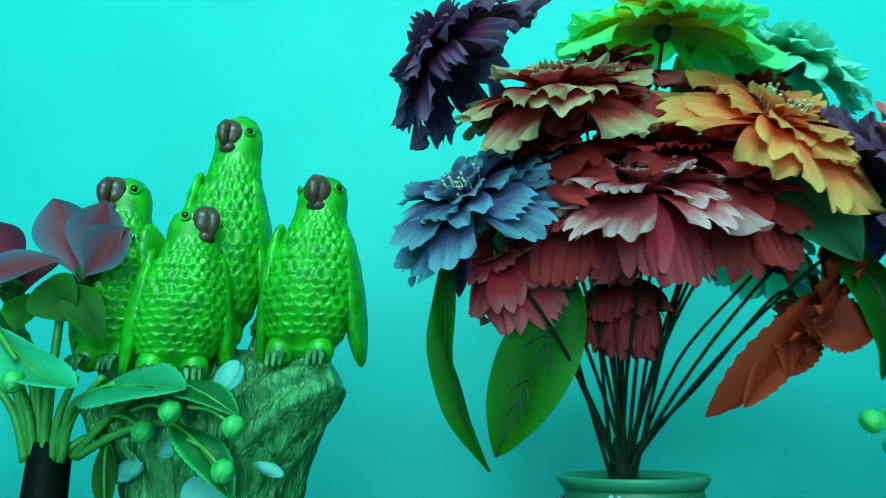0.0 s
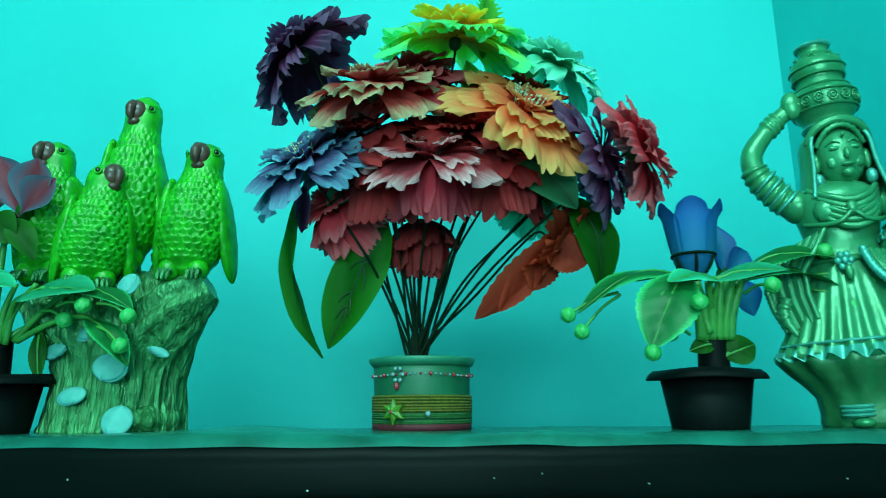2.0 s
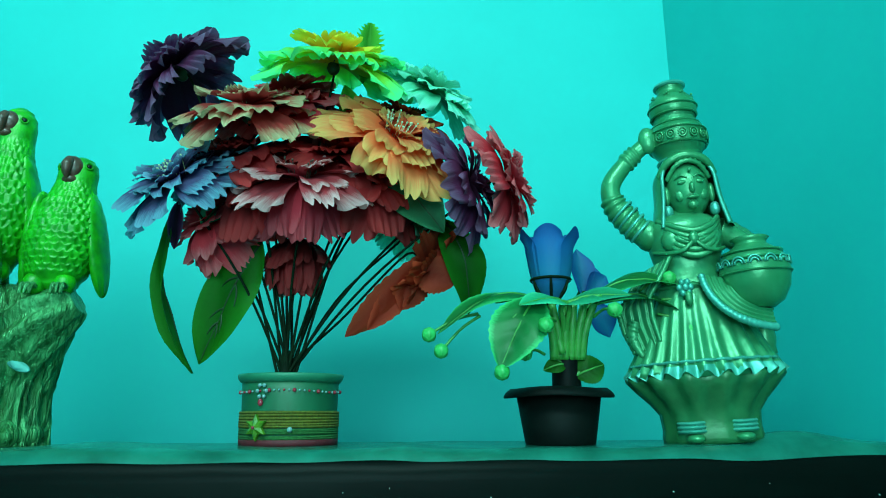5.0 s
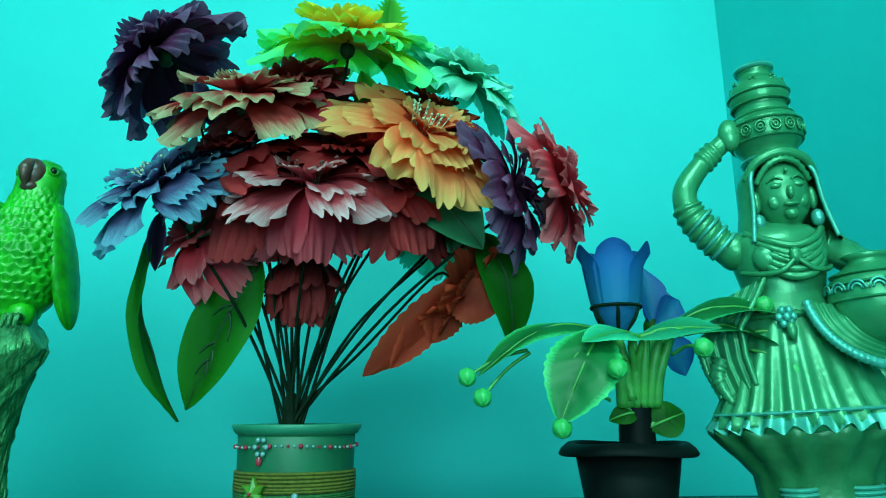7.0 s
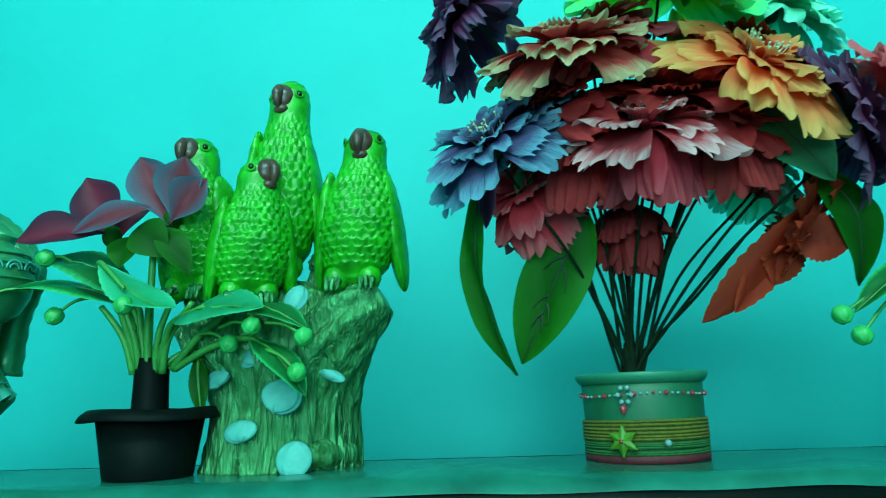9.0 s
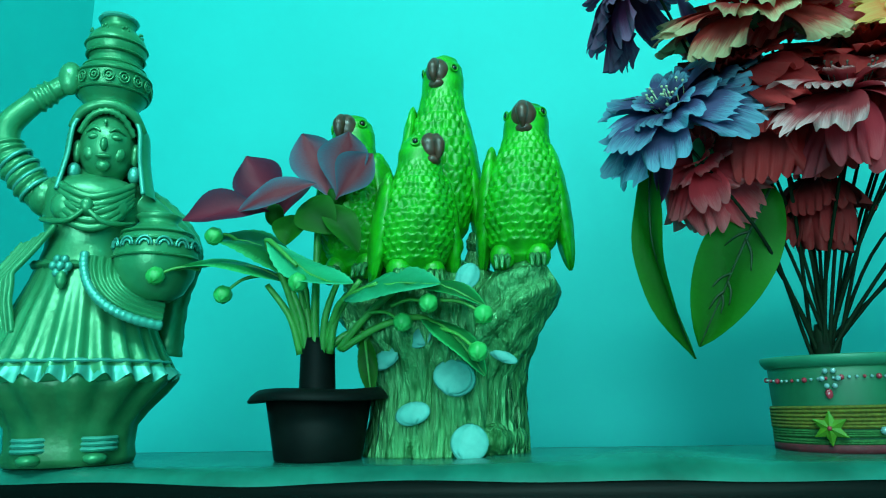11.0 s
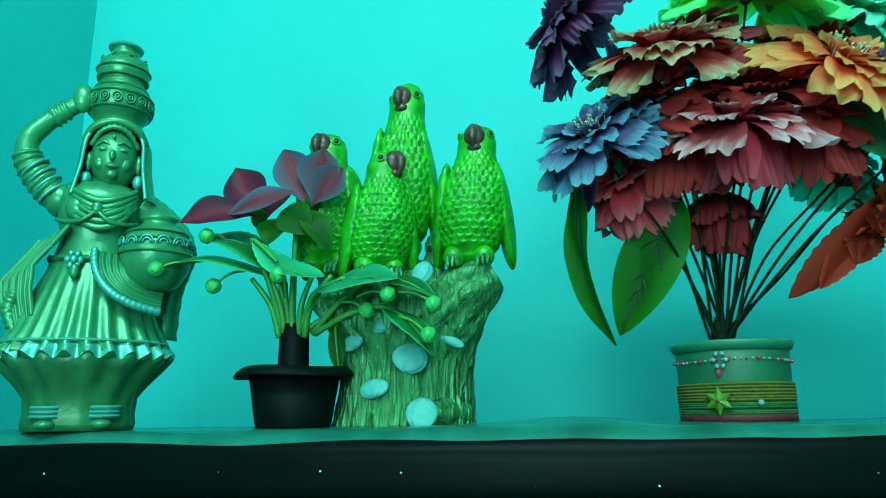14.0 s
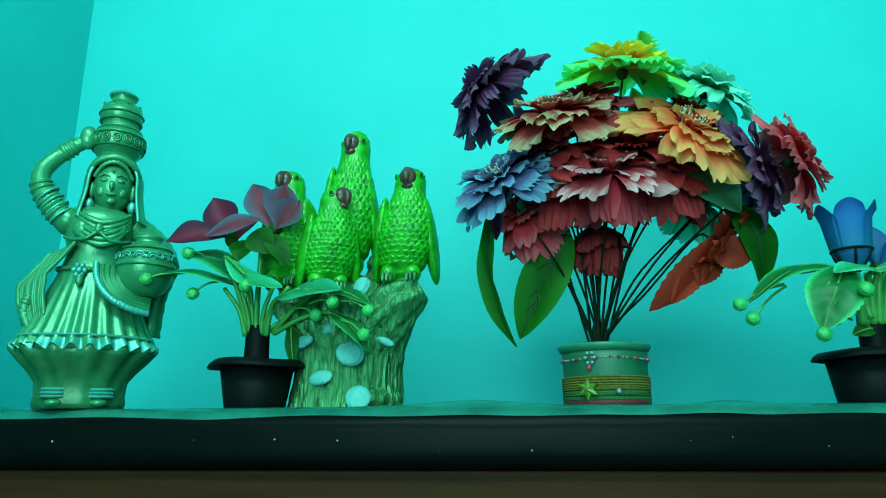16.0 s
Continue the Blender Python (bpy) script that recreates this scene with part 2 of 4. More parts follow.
def box(b, lo, hi, bevel=0.0):
    r = bmesh.ops.create_cube(b.bm, size=1.0)
    for v in r["verts"]:
        v.co = Vector([lo[k] + (v.co[k] + 0.5) * (hi[k] - lo[k]) for k in range(3)])
    if bevel:
        edges = list({e for v in r["verts"] for e in v.link_edges})
        bmesh.ops.bevel(b.bm, geom=edges, offset=bevel, segments=3, affect="EDGES", profile=0.5)


# ---- the alcove ----
X0, X1, Y0, Y1, Z1 = -0.79, 0.85, -2.2, 1.25, 2.7
for name, lo, hi, label, m in (
    ("wall_back", (X0 - 0.12, Y1, 0), (X1 + 0.12, Y1 + 0.12, Z1), "bright turquoise painted plaster wall behind the shelf", WALL),
    ("wall_left", (X0 - 0.12, Y0, 0), (X0, Y1, Z1), "turquoise painted side wall of the alcove", WALL),
    ("wall_right", (X1, Y0, 0), (X1 + 0.12, Y1, Z1), "turquoise painted side wall of the alcove", WALL),
    ("wall_front", (X0 - 0.12, Y0 - 0.12, 0), (X1 + 0.12, Y0, Z1), "turquoise painted wall facing the shelf", WALL),
    ("floor", (X0 - 0.12, Y0 - 0.12, -0.1), (X1 + 0.12, Y1 + 0.12, 0), "grey cement floor", FLOOR),
    ("ceiling", (X0 - 0.12, Y0 - 0.12, Z1), (X1 + 0.12, Y1 + 0.12, Z1 + 0.1), "pale painted ceiling", CEILING),
):
    b = Build()
    box(b, lo, hi)
    solid(name, b, m, (0, 0, 0), label, name.split("_")[0], "structure")

# shelf slab with a rounded front edge, on a wooden front
TH, YF, YB, BN = 0.062, 0.73, 0.93, 0.026
shelf = thing("shelf", (0, 0, 1.0), "glossy dark laminate shelf with a rounded front edge", "shelf")
XL, XR = X0 + 0.003, X1 - 0.003
b = Build()
box(b, (XL, YF + BN, -TH), (XR, YB, 0.0))
part("board", b, SHELF, shelf)
b = Build()
prof = [(YF + BN, 0.0005)] + [(YF + BN - BN * math.sin(a), -BN + 0.0005 + BN * math.cos(a)) for a in [k * math.pi / 20 for k in range(1, 11)]]
prof += [(YF, -0.04), (YF, -0.046)] + [(YF + 0.016 - 0.016 * math.cos(a), -0.046 - 0.016 * math.sin(a)) for a in [k * math.pi / 12 for k in range(1, 7)]] + [(YF + BN, -TH)]
b.grid(lambda u, v: Vector((XL + u * (XR - XL), prof[round(v * (len(prof) - 1))][0] + 0.0006 * noise.noise((u * 30, v * 4, 0)), prof[round(v * (len(prof) - 1))][1])), 120, len(prof))
part("front_edge", b, SHELF, shelf, "rounded dark front edge")
rnd = random.Random(5)
b = Build()
b.ball((0, 0, 0), (0.0012, 0.0005, 0.0009), seg=7, rings=5, relief=lambda u, v: 0.3 * math.sin(u * 19))
speck_mesh = b.mesh("paint_speck", CEILING)
for k in range(16):
    part("paint_speck", speck_mesh, None, shelf, "", pose(XL + 0.04 + k * 0.1 + rnd.uniform(-0.04, 0.04), YF, -0.03 - 0.014 * rnd.random(), 0, rnd.uniform(0, 90), 0) @ Matrix.Scale(rnd.uniform(0.3, 1.0), 4))
cabinet = thing("cabinet", (0, 0, 0), "brown wooden cabinet under the dark shelf", "cabinet")
b = Build()
box(b, (XL, YF + 0.04, 0.0), (XR, YB - 0.01, 1.0 - TH - 0.002), 0.002)
part("body", b, WOOD, cabinet)
b = Build()
box(b, (XL, YF + 0.02, 0.8), (XR, YF + 0.038, 1.0 - TH - 0.002), 0.003)
part("front_rail", b, WOOD, cabinet)


def bump_at(x, y, cx, cy, wx, wy, h):
    return h * math.exp(-(((x - cx) / wx) ** 2) - (((y - cy) / wy) ** 2))


def sheet_point(u, v):
    x, y = X0 + 0.006 + u * (X1 - X0 - 0.012), YF + 0.005 + 0.003 * noise.noise((u * 13, 0, 3)) + 0.168 * v**1.5
    z = 0.0015 + 0.0012 * max(0, noise.noise((x * 14, y * 10, 0)))
    z += bump_at(x, y, 0.07, 0.775, 0.075, 0.02, 0.0065) + bump_at(x, y, -0.55, 0.775, 0.05, 0.025, 0.013)
    z += bump_at(x, y, 0.72, 0.775, 0.06, 0.022, 0.013) + bump_at(x, y, 0.34, 0.775, 0.03, 0.02, 0.004)
    over = max(0.0, YF + BN - y)
    return Vector((x, y, z - (BN - math.sqrt(max(0.0, BN * BN - over * over)))))


b = Build()
b.grid(sheet_point, 180, 44)
solid("shelf_sheet", b, SHEET, (0, 0, 1.0), "wrinkled greenish plastic sheet lying on the shelf", "shelf liner")


# ---- figurines ----
def pot_figurine():
    """A standing figure in a pleated skirt with two stacked jars on top and one held at the side."""
    b = Build()
    # foot and underside of the skirt, with their shade painted in as darker gold
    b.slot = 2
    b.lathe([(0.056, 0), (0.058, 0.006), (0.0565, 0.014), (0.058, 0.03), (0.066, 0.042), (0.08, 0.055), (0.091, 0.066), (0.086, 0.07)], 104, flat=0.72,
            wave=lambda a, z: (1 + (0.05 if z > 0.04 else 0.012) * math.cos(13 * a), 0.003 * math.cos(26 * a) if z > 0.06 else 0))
    b.slot = 0
    skirt = [(0.09, 0.068), (0.087, 0.076), (0.083, 0.084), (0.079, 0.09), (0.073, 0.102), (0.066, 0.118), (0.058, 0.135), (0.051, 0.15), (0.046, 0.164), (0.041, 0.178),
             (0.04, 0.188), (0.043, 0.2), (0.046, 0.212), (0.048, 0.224), (0.046, 0.234), (0.036, 0.242), (0.02, 0.247), (0.014, 0.256)]
    b.lathe(skirt, 156, flat=0.74, wave=lambda a, z: (1 + 0.055 * max(0, (0.165 - z) / 0.1) * math.cos(26 * a + 0.6 * math.sin(3 * a)), 0.0035 * math.cos(26 * a) if z < 0.075 else 0))
    b.slot = 1
    b.grid(lambda u, v: Vector((0.0925 * (1 + 0.045 * math.cos(52 * math.pi * u)) * (1 - 0.065 * v) * math.cos(u * math.tau),
                                0.0925 * 0.74 * (1 + 0.045 * math.cos(52 * math.pi * u)) * (1 - 0.065 * v) * math.sin(u * math.tau),
                                0.068 + 0.0095 * v + 0.0035 * math.cos(52 * math.pi * u) * (1 - v))), 208, 5, True)
    b.ring((0, 0, 0.0815), 0.0855, 0.0635, 0.0018, 0, 80, 6, lambda a: 1 + 0.4 * math.cos(26 * a))
    # feet with anklets
    for s in (-1, 1):
        b.slot = 0
        b.ball((s * 0.027, -0.036, 0.006), (0.011, 0.012, 0.005))
        b.slot = 1
        for k in range(3):
            b.ring((s * 0.027, -0.028, 0.013 + 0.004 * k), 0.0165, 0.0145, 0.002, 0, 20, 5)
    b.slot = 0
    # chest, neck, head
    for s in (-1, 1):
        b.ball((s * 0.019 + 0.002, -0.027, 0.213), (0.0165, 0.011, 0.014), seg=20, rings=12)
    for k in range(5):  # folds of the scarf across the chest
        d = 0.0065 * k
        b.tube([(-0.034, -0.018, 0.238 - d * 0.6), (-0.016, -0.036, 0.226 - d), (0.004, -0.04, 0.22 - d * 1.05), (0.024, -0.037, 0.225 - d), (0.04, -0.018, 0.237 - d * 0.6)], [0.0036, 0.0036], 8, 24)
    b.tube([(0.004, 0, 0.235), (0.008, -0.002, 0.255)], [0.015, 0.013], 14, 4)
    b.ball((0.011, -0.008, 0.273), (0.0275, 0.0275, 0.0335), seg=28, rings=18)
    b.ball((0.011, -0.0365, 0.269), (0.0038, 0.005, 0.0065))
    b.ball((0.011, -0.0345, 0.2585), (0.0075, 0.0035, 0.0022))
    b.ball((0.011, -0.031, 0.2505), (0.007, 0.005, 0.005))
    for s in (-1, 1):
        b.ball((0.011 + s * 0.0105, -0.0325, 0.2765), (0.006, 0.0032, 0.0028))
        b.tube([(0.011 + s * 0.004, -0.0345, 0.281), (0.011 + s * 0.011, -0.0335, 0.2845), (0.011 + s * 0.0185, -0.028, 0.281)], [0.001, 0.0013, 0.0008], 6, 8)
        b.ball((0.011 + s * 0.013, -0.027, 0.263), (0.007, 0.0045, 0.007))
        b.slot = 1
        b.ball((0.011 + s * 0.0285, -0.017, 0.2475), (0.0065, 0.0065, 0.008))
        b.slot = 0
        b.ball((0.011 + s * 0.0275, -0.014, 0.267), (0.005, 0.006, 0.011))
    # hair line and forehead ornament
    b.tube([(-0.015, -0.02, 0.283), (-0.004, -0.028, 0.297), (0.011, -0.031, 0.302), (0.026, -0.028, 0.297), (0.037, -0.02, 0.283)], [0.003] * 5, 8, 24, lambda u, v: 1 + 0.25 * math.sin(v * 70))
    b.ball((0.011, -0.0355, 0.29), (0.0022, 0.002, 0.0025))
    # veil: a shell behind the head, running down to the shoulders
    def veil(u, v):
        a = math.radians(-38 + 256 * u)
        w = 0.0385 + 0.006 * v + 0.016 * max(0, v - 0.55) ** 1.3 + 0.001 * math.sin(20 * u) * v
        top = max(0.0, 1 - (1 - min(v / 0.35, 1)) ** 2) ** 0.5
        return Vector((0.011 + w * top * math.cos(a), -0.002 + 0.9 * w * top * math.sin(a), 0.312 - 0.085 * v))
    b.grid(veil, 40, 22)
    edge = [veil(0, k / 12) for k in range(12, -1, -1)][:-2]
    b.slot = 1
    b.tube(edge, [0.0024] * 4, 6, 30)
    b.tube([veil(1, k / 12) for k in range(2, 13)], [0.0024] * 4, 6, 30)
    b.slot = 0
    b.tube([(-0.024, -0.016, 0.288), (-0.012, -0.024, 0.303), (0.011, -0.028, 0.3095), (0.034, -0.024, 0.303), (0.046, -0.016, 0.288)], [0.0035, 0.005, 0.0055, 0.005, 0.0035], 8, 24)
    # stacked jars
    b.lathe([(0.022, 0.305), (0.027, 0.309), (0.024, 0.313), (0.03, 0.319), (0.0355, 0.326), (0.0375, 0.334), (0.0365, 0.341), (0.0375, 0.342), (0.0345, 0.348), (0.029, 0.354), (0.0262, 0.357),
             (0.0275, 0.3585), (0.0255, 0.361), (0.029, 0.366), (0.0307, 0.372), (0.0305, 0.378), (0.0275, 0.385), (0.021, 0.391), (0.0165, 0.394), (0.0165, 0.399), (0.0195, 0.403), (0.0185, 0.405), (0.012, 0.404)], 48, (0.01, 0, 0), 0.96)
    for z, r in ((0.343, 0.0375), (0.326, 0.036), (0.365, 0.0293), (0.375, 0.0312), (0.352, 0.031)):
        b.ring((0.01, 0, z), r, r * 0.96, 0.0014, 0, 48, 5)
    b.slot = 1
    b.ring((0.01, 0, 0.309), 0.0268, 0.026, 0.003, 0, 40, 6)
    b.ring((0.01, 0, 0.4035), 0.0185, 0.018, 0.0026, 0, 32, 6)
    b.slot = 0
    for k in range(16):
        a = k * math.tau / 16
        c = Vector((0.01 + 0.0378 * math.cos(a), 0.0365 * math.sin(a), 0.3345))
        out = Vector((math.cos(a), math.sin(a), 0.0))
        side = Vector((-math.sin(a), math.cos(a), 0))
        for r in (0.0052, 0.0022):
            b.tube([c + side * r * math.cos(q) + Vector((0, 0, r)) * math.sin(q) + out * 0.0004 for q in [i * math.tau / 10 for i in range(11)]], [0.0011, 0.0011], 5, 14, cap=False)
        if k % 2:
            c2 = Vector((0.01 + 0.0268 * math.cos(a), 0.0255 * math.sin(a), 0.3858))
            for q in range(5):
                b.ball(c2 + side * 0.003 * math.cos(q * 1.2566) + Vector((0, 0, 0.003)) * math.sin(q * 1.2566), (0.0016, 0.0016, 0.0016), seg=6, rings=5)
    # raised arm with bangles
    def bangle(u, v):
        return 1.16 + 0.1 * math.sin(v * 150) if 0.14 < v < 0.4 or 0.7 < v < 0.82 else 1.0
    b.tube([(-0.04, 0.0, 0.222), (-0.058, -0.003, 0.236), (-0.08, -0.005, 0.262), (-0.0835, -0.006, 0.286), (-0.066, -0.006, 0.308), (-0.045, -0.006, 0.325), (-0.028, -0.008, 0.336)],
           [0.016, 0.0145, 0.0135, 0.0125, 0.0105, 0.0095, 0.0095], 16, 110, bangle)
    b.ball((-0.03, -0.012, 0.336), (0.012, 0.009, 0.016))
    b.ball((-0.043, -0.002, 0.226), (0.018, 0.018, 0.018))
    b.slot = 1
    for s, p in ((0.16, 0), (0.22, 0), (0.28, 0), (0.34, 0)):
        t = (s - 0.14) / 0.26
        c = Vector((-0.05, -0.003, 0.229)).lerp(Vector((-0.08, -0.005, 0.264)), t)
        b.tube([c + Vector((math.cos(q) * 0.0165 * 0.75, math.sin(q) * 0.0165, math.cos(q) * 0.0165 * 0.62)) for q in [i * math.tau / 14 for i in range(15)]], [0.002, 0.002], 6, 24, cap=False)
    # lowered arm and the jar that it holds
    b.slot = 0
    b.tube([(0.044, 0, 0.226), (0.066, 0.002, 0.212), (0.09, -0.006, 0.194), (0.1, -0.02, 0.177), (0.094, -0.04, 0.168), (0.08, -0.056, 0.168)], [0.015, 0.0135, 0.012, 0.011, 0.0095, 0.009], 14, 60,
           lambda u, v: 1.15 + 0.08 * math.sin(v * 120) if 0.62 < v < 0.76 else 1.0)
    b.tube([(0.03, 0.012, 0.24), (0.06, 0.014, 0.226), (0.086, 0.012, 0.205), (0.1, 0.012, 0.18), (0.086, 0.02, 0.14), (0.08, 0.024, 0.09)], [0.01, 0.013, 0.013, 0.012, 0.014, 0.016], 10, 50, lambda u, v: 1 + 0.05 * math.sin(v * 90 + u * 6))
    b.lathe([(0.016, -0.038), (0.028, -0.031), (0.037, -0.017), (0.0405, 0), (0.038, 0.013), (0.03, 0.022), (0.022, 0.027), (0.018, 0.03), (0.019, 0.033), (0.0225, 0.036), (0.02, 0.0375), (0.012, 0.036)], 40, (0.068, -0.034, 0.17), 0.9)
    for z, r in ((0.168, 0.0408), (0.1815, 0.0392), (0.19, 0.034)):
        b.ring((0.068, -0.034, z), r, r * 0.9, 0.0014, 0, 40, 5)
    b.slot = 1
    for k in range(14):
        a = k * math.tau / 14
        c = Vector((0.068 + 0.0405 * math.cos(a), -0.034 + 0.0365 * math.sin(a), 0.175))
        side = Vector((-math.sin(a), math.cos(a), 0))
        for r in (0.0075, 0.0045):
            b.tube([c + side * r * math.cos(q) + Vector((0, 0, r)) * math.sin(q) for q in [i * math.pi / 7 for i in range(8)]], [0.0012, 0.0012], 5, 10)
    # necklaces, blouse edge, belt with a flower
    b.slot = 0
    for k, (z, w, dep) in enumerate(((0.2445, 0.021, 0.002), (0.2405, 0.026, 0.004), (0.236, 0.031, 0.007), (0.2325, 0.0345, 0.011))):
        pts = [(0.004 + w * math.cos(q), -0.004 - (0.02 + 0.0065 * k) * math.sin(q), z - dep * 2.2 * math.sin(q) ** 2) for q in [i * math.pi / 12 for i in range(13)]]
        b.tube(pts, [0.0019, 0.0022, 0.0019], 6, 60, lambda u, v: 1 + 0.22 * math.sin(v * 160))
    for s in (-1, 1):
        b.tube([(0.002, -0.045, 0.209), (s * 0.014 + 0.002, -0.044, 0.1985), (s * 0.03 + 0.002, -0.034, 0.198), (s * 0.043, -0.016, 0.203)], [0.0022, 0.0026, 0.0022], 6, 24)
    b.ball((0.002, -0.0445, 0.211), (0.006, 0.004, 0.007))
    b.ring((0, 0, 0.165), 0.0475, 0.036, 0.0032, 0.08, 60, 6, lambda a: 1 + 0.25 * math.cos(30 * a))
    b.slot = 1
    for k in range(6):
        b.ball((-0.016 + 0.0065 * math.cos(k * 1.047), -0.041, 0.159 + 0.0065 * math.sin(k * 1.047)), (0.004, 0.004, 0.004), seg=8, rings=6)
    b.ball((-0.016, -0.044, 0.159), (0.004, 0.003, 0.004), seg=8, rings=6)
    b.slot = 0
    b.ball((-0.014, -0.045, 0.147), (0.005, 0.004, 0.008), seg=8, rings=6)
    # draped apron with ribs, and its silver border
    def apron(u, v):
        a = Vector((0.004, -0.042, 0.17)).lerp(Vector((0.05, -0.034, 0.165)), v)
        m = Vector((0.004, -0.06, 0.136)).lerp(Vector((0.045, -0.056, 0.152)), v)
        e = Vector((0.03, -0.069, 0.115)).lerp(Vector((0.05, -0.05, 0.14)), v)
        z = Vector((0.078, -0.05, 0.11)).lerp(Vector((0.08, -0.03, 0.14)), v)
        s = 1 - u
        p = a * s**3 + 3 * m * s * s * u + 3 * e * s * u * u + z * u**3
        return p + Vector((0, -0.0016, 0.0004)) * math.sin(v * 40)
    b.grid(apron, 40, 36)
    b.slot = 1
    b.tube([apron(k / 20, 0.0) for k in range(21)], [0.0042, 0.0042], 8, 60, lambda u, v: 1 + 0.12 * math.sin(v * 130))
    b.slot = 0
    # sash hanging at the hip
    def sash(u, v):
        c = [Vector((-0.046, -0.012, 0.19)), Vector((-0.06, -0.014, 0.17)), Vector((-0.078, -0.016, 0.147)), Vector((-0.076, -0.018, 0.125)), Vector((-0.068, -0.02, 0.1))]
        i = min(int(v * 4), 3)
        p = c[i].lerp(c[i + 1], v * 4 - i)
        return p + Vector((0.034 * (u - 0.4), 0.012 - 0.03 * u, 0.012 * (u - 0.5))) * (1.0 - 0.5 * max(0, v - 0.6)) + Vector((0, -0.002, 0)) * math.sin(u * 26)
    b.grid(sash, 28, 26)
    b.tube([sash(0, k / 12) for k in range(13)], [0.003, 0.004, 0.003], 6, 40, lambda u, v: 1 + 0.2 * math.sin(v * 110))
    b.tube([sash(1, k / 12) for k in range(13)], [0.003, 0.003], 6, 40)
    b.tube([(-0.074, -0.014, 0.13), (-0.08, -0.012, 0.112), (-0.07, -0.018, 0.09)], [0.009, 0.008, 0.003], 8, 20, lambda u, v: 1 + 0.2 * math.sin(v * 50))
    return b


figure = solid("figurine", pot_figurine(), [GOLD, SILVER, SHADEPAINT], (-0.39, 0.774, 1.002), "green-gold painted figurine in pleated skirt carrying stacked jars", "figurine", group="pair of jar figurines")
figure.rotation_euler, figure.scale = (0, 0, radians(28)), (0.84, 0.84, 0.985)
copy_thing(figure, pose(0.648, 0.787, 1.003, 0, -3.2, -13) @ Matrix.Diagonal((1, 1, 0.975, 1)))


